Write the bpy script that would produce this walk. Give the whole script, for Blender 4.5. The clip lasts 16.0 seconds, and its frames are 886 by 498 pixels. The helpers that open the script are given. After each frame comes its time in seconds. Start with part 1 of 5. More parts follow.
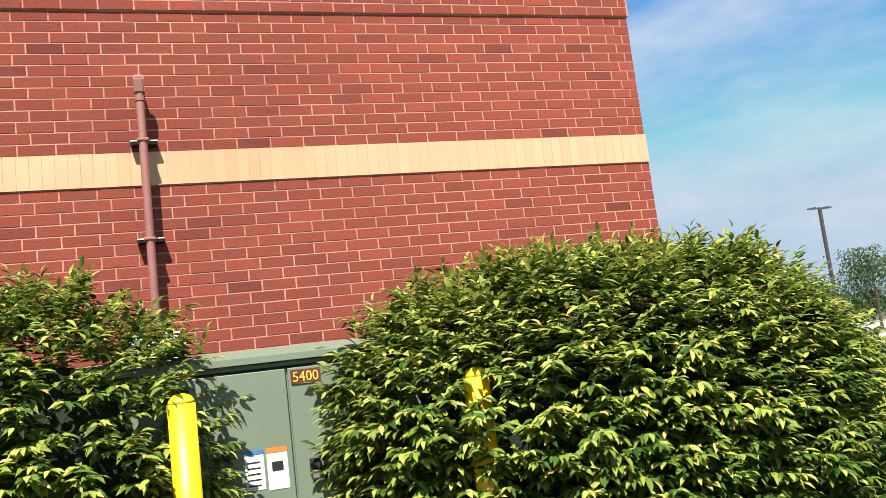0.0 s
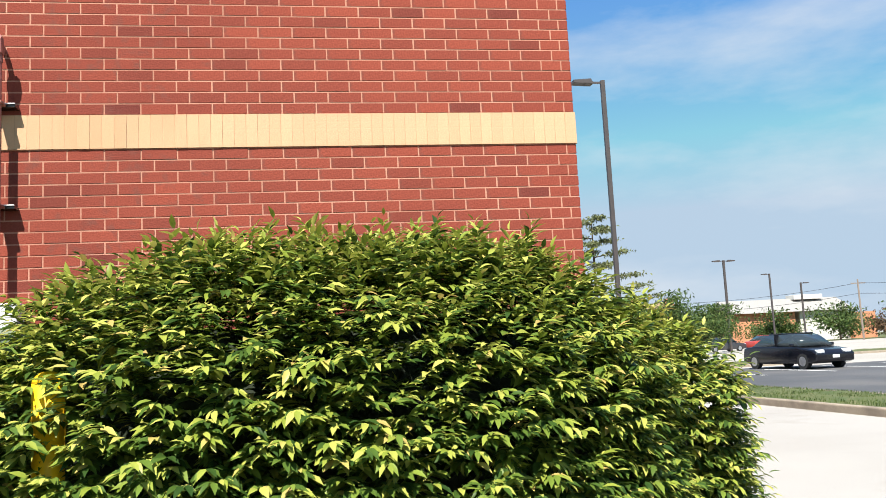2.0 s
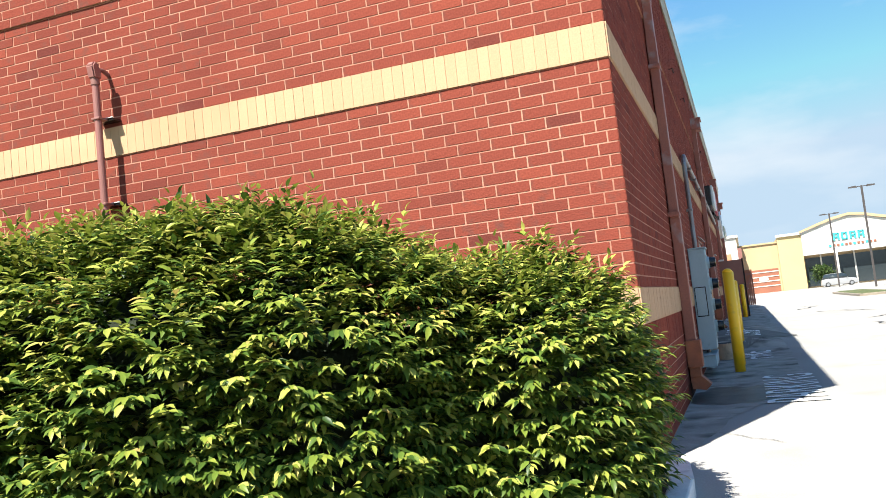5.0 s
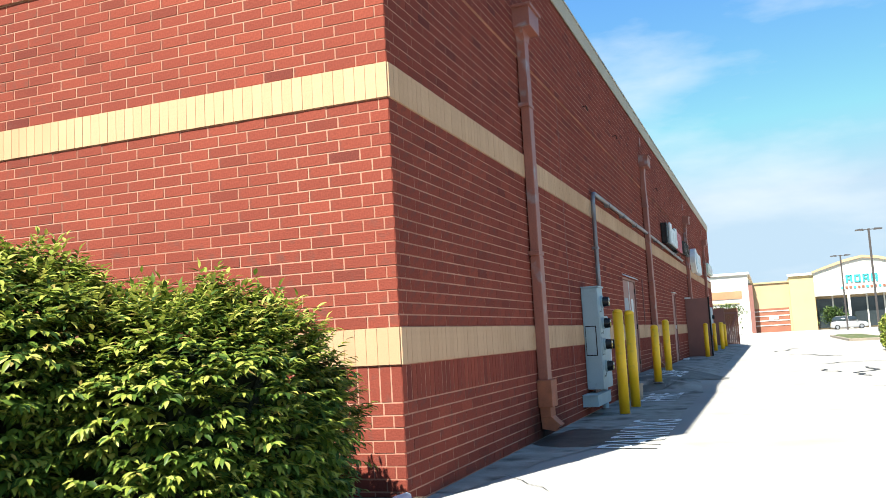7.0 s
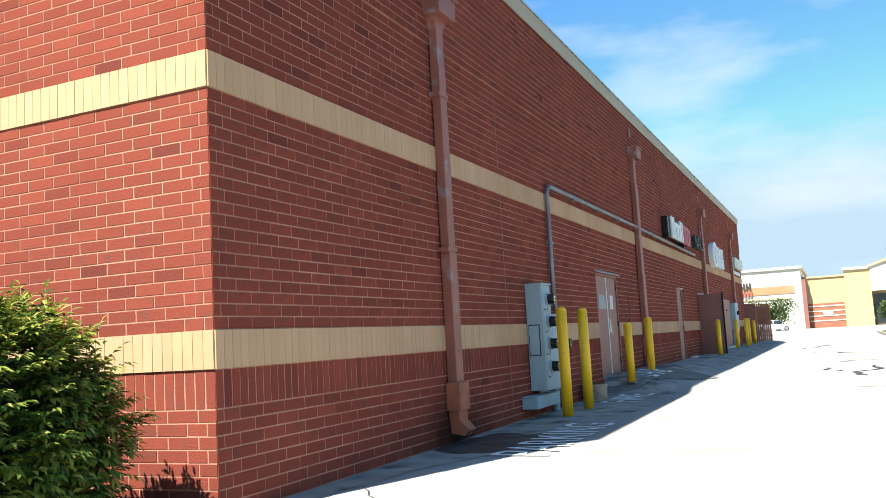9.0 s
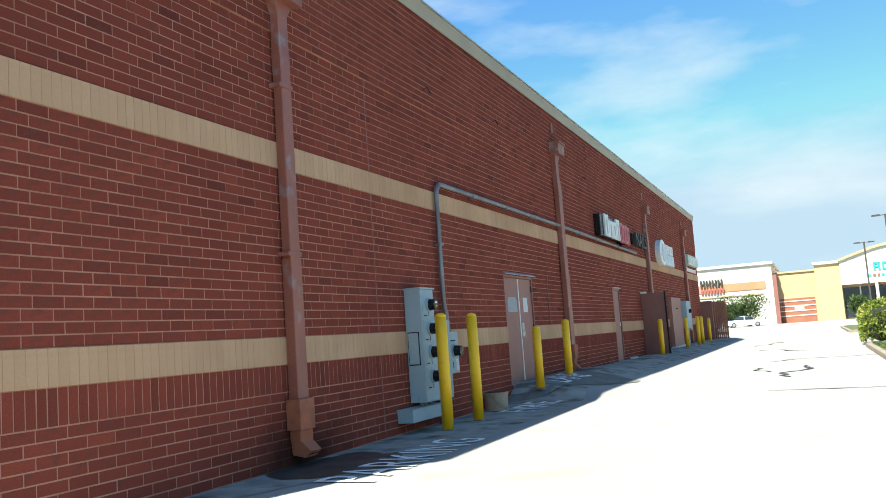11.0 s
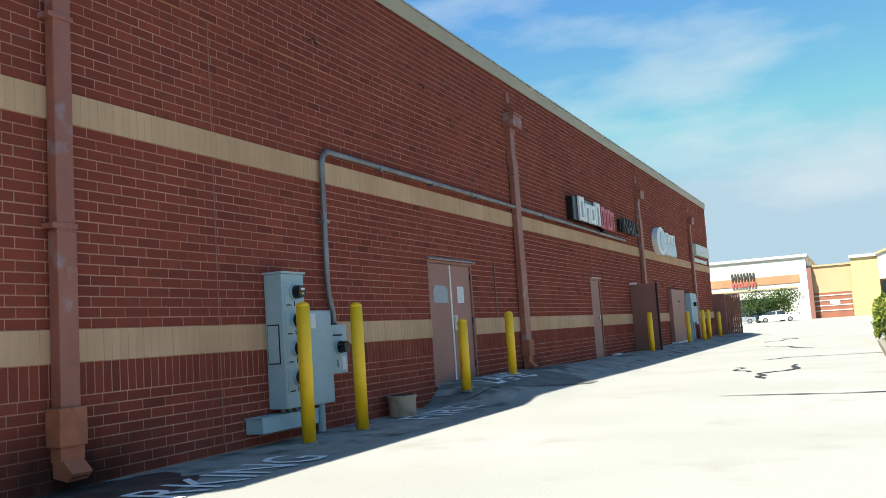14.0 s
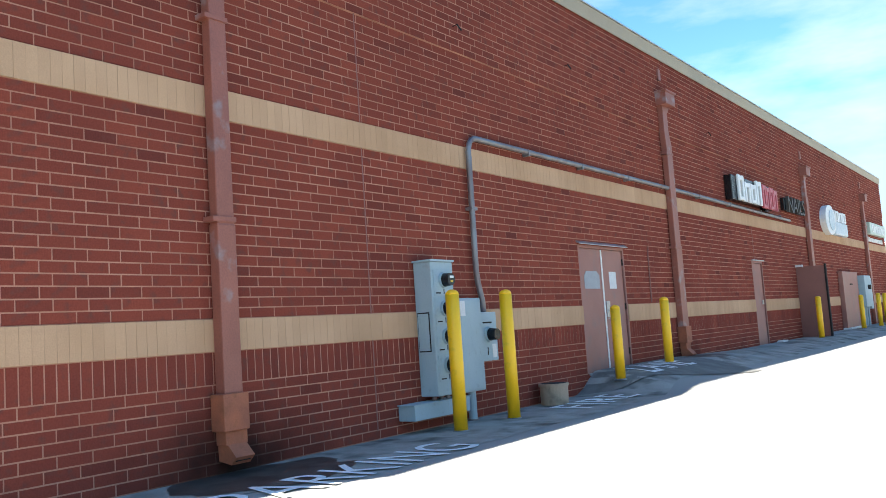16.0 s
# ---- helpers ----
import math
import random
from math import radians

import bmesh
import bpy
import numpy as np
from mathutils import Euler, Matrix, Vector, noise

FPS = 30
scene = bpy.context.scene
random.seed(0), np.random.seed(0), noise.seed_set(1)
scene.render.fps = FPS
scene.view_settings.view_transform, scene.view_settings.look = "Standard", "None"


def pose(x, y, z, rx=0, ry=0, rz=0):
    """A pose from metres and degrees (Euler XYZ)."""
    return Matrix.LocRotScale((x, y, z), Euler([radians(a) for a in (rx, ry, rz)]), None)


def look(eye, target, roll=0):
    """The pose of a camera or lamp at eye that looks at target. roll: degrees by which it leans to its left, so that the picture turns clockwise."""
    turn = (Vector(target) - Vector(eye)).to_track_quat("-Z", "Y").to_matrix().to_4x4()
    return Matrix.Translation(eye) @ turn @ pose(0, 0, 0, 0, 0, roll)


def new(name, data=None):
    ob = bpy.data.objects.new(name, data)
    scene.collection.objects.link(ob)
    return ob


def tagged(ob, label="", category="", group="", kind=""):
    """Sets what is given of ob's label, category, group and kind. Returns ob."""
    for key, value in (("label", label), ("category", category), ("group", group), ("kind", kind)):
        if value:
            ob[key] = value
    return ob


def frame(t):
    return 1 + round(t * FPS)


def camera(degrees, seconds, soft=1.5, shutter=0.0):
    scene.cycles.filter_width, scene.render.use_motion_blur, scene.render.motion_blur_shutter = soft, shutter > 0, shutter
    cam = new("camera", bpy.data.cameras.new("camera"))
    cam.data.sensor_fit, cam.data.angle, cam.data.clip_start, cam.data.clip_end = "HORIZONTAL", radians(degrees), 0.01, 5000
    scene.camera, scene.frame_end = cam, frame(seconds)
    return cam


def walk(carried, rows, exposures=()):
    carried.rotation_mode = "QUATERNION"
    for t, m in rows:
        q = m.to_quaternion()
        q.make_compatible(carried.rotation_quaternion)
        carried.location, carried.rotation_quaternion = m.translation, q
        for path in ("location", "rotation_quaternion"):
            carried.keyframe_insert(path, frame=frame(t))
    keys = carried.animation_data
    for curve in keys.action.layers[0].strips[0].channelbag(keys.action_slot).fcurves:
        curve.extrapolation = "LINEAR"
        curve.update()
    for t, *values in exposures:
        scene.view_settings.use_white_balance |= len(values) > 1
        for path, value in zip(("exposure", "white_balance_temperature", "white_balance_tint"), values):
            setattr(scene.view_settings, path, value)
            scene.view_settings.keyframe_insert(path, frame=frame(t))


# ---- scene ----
cam = camera(54.8, 16.0, 0.9)
PATH = [
    (0, (1.082, 0.534, 1.504), (1.699, 2.418, 1.77), -6.9),
    (0.5, (1.735, 0.531, 1.465), (2.309, 2.43, 1.718), -4.8),
    (1, (2.309, 0.552, 1.461), (2.875, 2.451, 1.729), -2.1),
    (1.5, (2.898, 0.585, 1.456), (3.307, 2.528, 1.7), -1.5),
    (2, (3.435, 0.7, 1.47), (3.761, 2.658, 1.709), -3.0),
    (2.5, (4.008, 0.741, 1.46), (4.146, 2.724, 1.683), -2.2),
    (3, (4.546, 0.816, 1.461), (4.481, 2.803, 1.676), -2.5),
    (3.2, (4.75, 0.886, 1.488), (4.611, 2.868, 1.712), -2.8),
    (5.3, (7.209, 1.289, 1.301), (6.511, 3.157, 1.457), -5.5),
    (5.5, (7.445, 1.348, 1.28), (6.722, 3.206, 1.438), -4.7),
    (6, (7.953, 1.518, 1.284), (7.213, 3.369, 1.446), -3.7),
    (6.5, (8.376, 1.779, 1.29), (7.65, 3.632, 1.485), -4.9),
    (7, (8.841, 1.882, 1.291), (8.145, 3.745, 1.507), -3.2),
    (7.5, (9.187, 2.21, 1.265), (8.443, 4.054, 1.479), -3.8),
    (8, (9.631, 2.438, 1.264), (8.839, 4.265, 1.448), -2.0),
    (8.5, (10.003, 2.736, 1.258), (9.156, 4.533, 1.482), -3.0),
    (9, (10.381, 3.014, 1.243), (9.565, 4.827, 1.457), -3.3),
    (9.5, (10.698, 3.362, 1.258), (9.913, 5.19, 1.464), -3.9),
    (10, (11.011, 3.631, 1.282), (10.234, 5.459, 1.514), -4.5),
    (10.2, (11.136, 3.772, 1.272), (10.369, 5.606, 1.492), -4.5),
    (12.3, (12.011, 5.586, 1.286), (11.21, 7.408, 1.487), -3.5),
    (12.5, (12.134, 5.755, 1.256), (11.318, 7.569, 1.464), -4.6),
    (13, (12.308, 6.265, 1.21), (11.537, 8.099, 1.415), -3.5),
    (13.5, (12.423, 6.755, 1.204), (11.637, 8.585, 1.382), -4.4),
    (14, (12.531, 7.219, 1.142), (11.673, 9.015, 1.344), -3.9),
    (14.5, (12.538, 7.584, 1.225), (11.622, 9.353, 1.41), -4.2),
    (15, (12.594, 7.674, 1.165), (11.681, 9.444, 1.354), -5.3),
    (15.5, (12.542, 7.651, 1.224), (11.481, 9.337, 1.403), -3.8),
    (16, (12.459, 7.363, 1.18), (11.3, 8.981, 1.37), -3.9),
]
walk(cam, [(t, look(eye, target, roll)) for t, eye, target, roll in PATH], [(0, 1.17, 6500, 9), (3, 1.2, 6500, 9), (5.5, 1.45, 6500, 6), (9, 1.5, 6500, 2), (13, 1.32, 6500, -1), (14.5, 1.22, 6500, 0), (15, 1.22, 6500, 1), (15.5, 1.4, 6500, 3), (16, 1.95, 6500, 6)])

# ---- light ----
SUN_EL, SUN_AZ = radians(54), math.atan2(-1.65, -4.75)   # azimuth from +y towards +x
world = bpy.data.worlds.new("sky_world")
scene.world = world
world.use_nodes = True
wn, wl = world.node_tree.nodes, world.node_tree.links
wn.clear()
sky = wn.new("ShaderNodeTexSky")
sky.sky_type, sky.sun_disc, sky.sun_elevation, sky.sun_rotation = "NISHITA", False, SUN_EL, SUN_AZ
sky.air_density, sky.dust_density, sky.ozone_density = 1.0, 0.1, 3.0
geo = wn.new("ShaderNodeTexCoord")
mapn = wn.new("ShaderNodeMapping")
mapn.inputs["Scale"].default_value = (2.0, 2.0, 6.5)
cl = wn.new("ShaderNodeTexNoise")
cl.inputs["Scale"].default_value, cl.inputs["Detail"].default_value, cl.inputs["Roughness"].default_value = 1.6, 7, 0.55
cr = wn.new("ShaderNodeValToRGB")
cr.color_ramp.elements[0].position, cr.color_ramp.elements[1].position = 0.5, 0.8
cr.color_ramp.elements[1].color = (0.75, 0.75, 0.75, 1)
mixc = wn.new("ShaderNodeMixRGB")
mixc.inputs[2].default_value = (4.0, 4.2, 4.5, 1)
bg = wn.new("ShaderNodeBackground")
bg.inputs["Strength"].default_value = 0.088
out = wn.new("ShaderNodeOutputWorld")
wl.new(geo.outputs["Generated"], mapn.inputs[0])
wl.new(mapn.outputs[0], cl.inputs["Vector"])
wl.new(cl.outputs["Fac"], cr.inputs[0])
wl.new(cr.outputs[0], mixc.inputs[0])
hs = wn.new("ShaderNodeHueSaturation")
hs.inputs["Saturation"].default_value = 1.22
wl.new(sky.outputs[0], hs.inputs["Color"])
haze = wn.new("ShaderNodeMixRGB")          # even haze colour low down
haze.blend_type = "DARKEN"
haze.inputs[0].default_value, haze.inputs[2].default_value = 1.0, (2.5, 3.2, 4.0, 1)
wl.new(hs.outputs[0], haze.inputs[1])
wl.new(haze.outputs[0], mixc.inputs[1])
wl.new(mixc.outputs[0], bg.inputs[0])
wl.new(bg.outputs[0], out.inputs[0])

sun_data = bpy.data.lights.new("sun", "SUN")
sun_data.energy, sun_data.angle, sun_data.color = 5.0, radians(0.55), (1.0, 0.95, 0.87)
sun = new("sun", sun_data)
sd = Vector((math.sin(SUN_AZ) * math.cos(SUN_EL), math.cos(SUN_AZ) * math.cos(SUN_EL), math.sin(SUN_EL)))
sun.matrix_world = look(sd * 60, (0, 0, 0))


# ---- materials ----
def mat(name, col, col2=None, rough=0.7, scale=8.0, fine=120.0, bump=0.15, metal=0.0, spec=0.5, dirt=None, dirt_scale=1.2, dirt_amt=0.5, rnd=None, emit=None, fine_amt=0.25, mould=()):
    """Two colours mixed by a broad noise, modulated by fine grain, with stains of a third colour and relief."""
    m = bpy.data.materials.new(name)
    m.use_nodes = True
    n, l = m.node_tree.nodes, m.node_tree.links
    b = n["Principled BSDF"]
    b.inputs["Roughness"].default_value, b.inputs["Metallic"].default_value = rough, metal
    b.inputs["Specular IOR Level"].default_value = spec
    tc = n.new("ShaderNodeTexCoord")
    co = tc.outputs["Object"]
    def noise_tex(sc, det=4):
        t = n.new("ShaderNodeTexNoise")
        t.inputs["Scale"].default_value, t.inputs["Detail"].default_value = sc, det
        l.new(co, t.inputs["Vector"])
        return t.outputs["Fac"]
    def ramp(src, a, z):
        r = n.new("ShaderNodeMapRange")
        r.inputs["From Min"].default_value, r.inputs["From Max"].default_value = a, z
        l.new(src, r.inputs["Value"])
        return r.outputs["Result"]
    def mix(fac, a, c, mode="MIX"):
        x = n.new("ShaderNodeMix")
        x.data_type, x.blend_type = "RGBA", mode
        for sock, v in ((x.inputs[0], fac), (x.inputs[6], a), (x.inputs[7], c)):
            if isinstance(v, (int, float)):
                sock.default_value = v
            elif isinstance(v, tuple):
                sock.default_value = (*v, 1)
            else:
                l.new(v, sock)
        return x.outputs[2]
    col2 = col2 or tuple(c * 0.8 for c in col)
    c = mix(ramp(noise_tex(scale), 0.35, 0.65), col, col2)
    if rnd:
        if rnd[0] == "island":
            src = n.new("ShaderNodeNewGeometry").outputs["Random Per Island"]
        else:
            src = n.new("ShaderNodeObjectInfo").outputs["Random"]
        r = n.new("ShaderNodeValToRGB")
        els = r.color_ramp.elements
        cols = rnd[1]
        els[0].color, els[1].color = (*cols[0][1], 1), (*cols[-1][1], 1)
        els[0].position, els[1].position = cols[0][0], cols[-1][0]
        for p, q in cols[1:-1]:
            els.new(p).color = (*q, 1)
        l.new(src, r.inputs[0])
        c = mix(1.0, c, r.outputs[0], "MULTIPLY")
    f = noise_tex(fine, 3)
    g = n.new("ShaderNodeMapRange")
    g.inputs["To Min"].default_value, g.inputs["To Max"].default_value = 1 - fine_amt, 1 + fine_amt
    l.new(f, g.inputs["Value"])
    c = mix(1.0, c, g.outputs["Result"], "MULTIPLY")
    if dirt:
        c = mix(ramp(noise_tex(dirt_scale, 8), 0.62 - 0.22 * dirt_amt, 0.8 - 0.1 * dirt_amt), c, dirt)
    for centre, radii in mould:
        v = n.new("ShaderNodeVectorMath")
        v.operation = "SUBTRACT"
        v.inputs[1].default_value = centre
        l.new(co, v.inputs[0])
        w = n.new("ShaderNodeVectorMath")
        w.operation = "DIVIDE"
        w.inputs[1].default_value = radii
        l.new(v.outputs[0], w.inputs[0])
        ln = n.new("ShaderNodeVectorMath")
        ln.operation = "LENGTH"
        l.new(w.outputs[0], ln.inputs[0])
        add = n.new("ShaderNodeMath")
        add.operation = "ADD"
        l.new(ln.outputs["Value"], add.inputs[0])
        l.new(noise_tex(2.2, 6), add.inputs[1])
        c = mix(ramp(add.outputs[0], 1.75, 0.6), c, (0.024, 0.014, 0.012))
    l.new(c, b.inputs["Base Color"])
    if bump:
        bp = n.new("ShaderNodeBump")
        bp.inputs["Strength"].default_value, bp.inputs["Distance"].default_value = bump, 0.01
        l.new(f, bp.inputs["Height"])
        l.new(bp.outputs[0], b.inputs["Normal"])
    if emit:
        b.inputs["Emission Color"].default_value, b.inputs["Emission Strength"].default_value = (*emit[0], 1), emit[1]
    return m


BRICK_RND = [(0.0, (0.66, 0.72, 0.82)), (0.03, (0.80, 0.84, 0.88)), (0.12, (0.92, 0.93, 0.94)), (0.5, (1.0, 0.99, 0.98)), (0.85, (1.06, 1.05, 1.02)), (1.0, (1.16, 1.14, 1.08))]
MOULD = (((6.03, 12.75, 0.0), (1.0, 1.15, 0.62)), ((6.03, 24.7, 0.2), (1.0, 0.8, 0.5)))   # wet growth round the two spouts
def brick_mat(name, source):
    return mat(name, (0.232, 0.057, 0.039), (0.198, 0.049, 0.035), rough=0.95, scale=0.55, fine=70, bump=0.5, spec=0.05, rnd=(source, BRICK_RND), fine_amt=0.3, dirt=(0.15, 0.058, 0.046), dirt_scale=9.0, dirt_amt=0.3, mould=MOULD if source == "island" else ())
M_BRICK_P, M_BRICK_J = brick_mat("red_brick_single", "object"), brick_mat("red_brick", "island")
TAN_RND = [(0.0, (0.95, 0.94, 0.92)), (0.5, (1.0, 0.99, 0.98)), (1.0, (1.04, 1.035, 1.02))]
def tan_mat(name, source):
    return mat(name, (0.56, 0.36, 0.225), (0.48, 0.30, 0.18), rough=0.92, scale=0.9, fine=90, bump=0.25, spec=0.06, rnd=(source, TAN_RND), fine_amt=0.15)
M_TAN_P, M_TAN_J = tan_mat("buff_brick_single", "object"), tan_mat("buff_brick", "island")
M_MORTAR = mat("mortar", (0.48, 0.245, 0.175), (0.36, 0.17, 0.12), rough=0.95, scale=1.6, fine=200, bump=0.3, spec=0.05, mould=MOULD)
M_TANMORTAR = mat("buff_mortar", (0.53, 0.34, 0.21), rough=0.95, spec=0.06, scale=3, fine=200)
M_CONC = mat("pale_concrete", (0.345, 0.33, 0.31), (0.31, 0.295, 0.275), rough=0.95, scale=0.35, fine=60, bump=0.35, spec=0.2, dirt=(0.26, 0.24, 0.215), dirt_scale=0.8, dirt_amt=0.15)
M_PATCH = mat("stained_concrete", (0.38, 0.365, 0.33), (0.25, 0.24, 0.215), rough=0.9, scale=2.2, fine=70, bump=0.45, spec=0.25, dirt=(0.035, 0.032, 0.028), dirt_scale=2.0, dirt_amt=0.5)
M_ASPH = mat("dark_asphalt", (0.055, 0.057, 0.062), (0.085, 0.085, 0.088), rough=0.85, scale=0.25, fine=40, bump=0.3, dirt=(0.11, 0.105, 0.1), dirt_scale=0.3)
M_LOT = mat("lot_concrete", (0.36, 0.335, 0.30), (0.31, 0.29, 0.255), rough=0.9, scale=0.1, fine=15, bump=0.1)
M_KERB = mat("kerb_concrete", (0.30, 0.25, 0.19), (0.22, 0.18, 0.14), rough=0.9, scale=2.5, fine=80, bump=0.3, dirt=(0.17, 0.14, 0.11), dirt_scale=2)
M_WHITEKERB = mat("white_painted_concrete", (0.75, 0.75, 0.74), (0.6, 0.6, 0.6), rough=0.7, scale=5, dirt=(0.35, 0.33, 0.3), dirt_scale=6, dirt_amt=0.3)
M_GRASS = mat("turf", (0.055, 0.08, 0.02), (0.09, 0.098, 0.03), rough=0.9, scale=1.5, fine=60, bump=0.6, dirt=(0.2, 0.16, 0.08), dirt_scale=2.5, dirt_amt=0.3)
M_SOIL = mat("mulch", (0.05, 0.034, 0.022), (0.08, 0.055, 0.035), rough=0.95, scale=9, fine=90, bump=0.7)
M_DARKSEAL = mat("crack_filler", (0.03, 0.03, 0.03), rough=0.7)
M_DAMP = mat("damp_concrete", (0.03, 0.028, 0.025), (0.07, 0.066, 0.06), rough=0.5, scale=3, fine=60, bump=0.4, dirt=(0.12, 0.114, 0.1), dirt_scale=3.5, dirt_amt=0.4)
M_MOUND = mat("dark_patching", (0.19, 0.185, 0.17), (0.13, 0.126, 0.115), rough=0.9, scale=4, fine=45, bump=0.7, dirt=(0.17, 0.165, 0.15), dirt_scale=3, dirt_amt=0.35)
M_YELLOW = mat("yellow_plastic_sleeve", (0.97, 0.55, 0.012), (0.94, 0.52, 0.010), rough=0.4, scale=2, fine=60, bump=0.05, fine_amt=0.06, dirt=(0.45, 0.30, 0.04), dirt_scale=5, dirt_amt=0.15)
M_PIPE = mat("brown_painted_metal", (0.31, 0.105, 0.072), (0.26, 0.088, 0.062), rough=0.5, scale=2.5, fine=60, bump=0.1, dirt=(0.30, 0.31, 0.33), dirt_scale=3.2, dirt_amt=0.22)
M_RUST = mat("rusty_metal", (0.40, 0.125, 0.06), (0.30, 0.10, 0.055), rough=0.75, scale=6, fine=80, bump=0.3, dirt=(0.22, 0.08, 0.035), dirt_scale=9, dirt_amt=0.3)
M_PIPE2 = mat("front_pipe_paint", (0.29, 0.12, 0.10), (0.25, 0.10, 0.085), rough=0.5, scale=4)
M_GREY = mat("grey_painted_steel", (0.36, 0.45, 0.49), (0.33, 0.42, 0.46), rough=0.55, scale=3, fine=60, bump=0.06, fine_amt=0.08, spec=0.25, dirt=(0.3, 0.35, 0.37), dirt_scale=11, dirt_amt=0.1)
M_GREY2 = mat("dull_steel_pipe", (0.25, 0.26, 0.28), (0.2, 0.17, 0.17), rough=0.45, scale=2.5, metal=0.5, dirt=(0.2, 0.1, 0.08), dirt_scale=4, dirt_amt=0.4)
M_BLACK = mat("black_plastic", (0.012, 0.012, 0.013), rough=0.25)
M_DARK = mat("dark_gap", (0.015, 0.012, 0.012), rough=0.9)
M_DOOR = mat("brown_door_paint", (0.33, 0.145, 0.112), (0.29, 0.125, 0.1), rough=0.55, scale=2, fine=50, bump=0.06, fine_amt=0.08, dirt=(0.24, 0.14, 0.12), dirt_scale=3, dirt_amt=0.4)
M_BROWN = mat("dark_brown_steel", (0.25, 0.105, 0.085), (0.22, 0.095, 0.078), rough=0.6, scale=2)
M_WHITE = mat("white_strip", (0.78, 0.77, 0.74), (0.68, 0.67, 0.65), rough=0.6)
M_PAPER = mat("notice_paper", (0.68, 0.67, 0.66), (0.6, 0.6, 0.6), rough=0.8)
M_METAL = mat("worn_steel", (0.55, 0.55, 0.56), rough=0.35, metal=0.9)
M_PLATE = mat("grey_patch", (0.34, 0.36, 0.38), (0.3, 0.31, 0.33), rough=0.6)
M_POT = mat("tan_concrete", (0.46, 0.33, 0.23), (0.40, 0.29, 0.2), rough=0.9, scale=6, dirt=(0.2, 0.15, 0.11), dirt_scale=7)
M_PAINT = mat("worn_white_paint", (0.88, 0.88, 0.86), (0.82, 0.82, 0.8), rough=0.8, scale=4, fine=100, fine_amt=0.12)
M_GREEN = mat("green_transformer_paint", (0.15, 0.185, 0.13), (0.135, 0.168, 0.12), rough=0.5, scale=1.5, fine=40, bump=0.05, fine_amt=0.05)
M_NUM = mat("number_plate_brown", (0.10, 0.022, 0.012), rough=0.6)
M_GOLD = mat("gold_digits", (0.8, 0.5, 0.05), rough=0.5)
M_BLUE = mat("label_blue", (0.03, 0.18, 0.45), rough=0.5)
M_ORANGE = mat("label_orange", (0.75, 0.22, 0.03), rough=0.5)
M_COPE = mat("tan_coping_metal", (0.42, 0.335, 0.22), (0.38, 0.30, 0.2), rough=0.5, scale=1)
M_SIGNW = mat("sign_face_white", (0.8, 0.8, 0.78), (0.72, 0.72, 0.7), rough=0.4)
M_SIGNR = mat("sign_face_red", (0.55, 0.10, 0.12), rough=0.4)
M_SIGNB = mat("sign_face_pale_blue", (0.45, 0.55, 0.6), (0.6, 0.66, 0.7), rough=0.4)
M_SIGNG = mat("sign_face_pale_green", (0.45, 0.55, 0.46), (0.52, 0.6, 0.52), rough=0.4)
M_ROOF = mat("roof_membrane", (0.3, 0.29, 0.27), rough=0.9)
M_STUC_W = mat("white_stucco", (0.6, 0.575, 0.53), (0.56, 0.535, 0.49), rough=0.9, scale=0.3)
M_STUC_T = mat("tan_stucco", (0.48, 0.35, 0.21), (0.44, 0.325, 0.19), rough=0.9, scale=0.3)
M_STUC_Y = mat("yellow_stucco", (0.54, 0.42, 0.21), (0.5, 0.385, 0.195), rough=0.9, scale=0.3)
M_STUC_O = mat("orange_stucco", (0.55, 0.24, 0.13), rough=0.9, scale=0.5)
M_STUC_B = mat("brown_block", (0.30, 0.12, 0.075), (0.26, 0.10, 0.065), rough=0.9, scale=0.5)
M_TEAL = mat("teal_sign", (0.06, 0.45, 0.48), rough=0.5)
M_CHAR = mat("charcoal_sign", (0.05, 0.045, 0.04), rough=0.5)
M_GLASS = mat("dark_glass", (0.03, 0.04, 0.045), rough=0.08, spec=0.8)
M_POLE = mat("bronze_pole_paint", (0.06, 0.05, 0.048), (0.05, 0.042, 0.04), rough=0.5, scale=3)
M_FARPOLE = mat("wood_pole", (0.22, 0.18, 0.15), rough=0.9)
M_BARK = mat("bark", (0.09, 0.065, 0.045), (0.06, 0.045, 0.03), rough=0.95, scale=14, bump=0.6)
M_TYRE = mat("tyre_rubber", (0.02, 0.02, 0.02), rough=0.8)
M_HEAD = mat("headlight_lens", (0.75, 0.77, 0.8), rough=0.1)
M_RIM = mat("alloy", (0.5, 0.5, 0.52), rough=0.3, metal=0.8)


def paint_mat(name, col):
    return mat(name, col, col, rough=0.18, spec=0.6, fine_amt=0.03, bump=0)


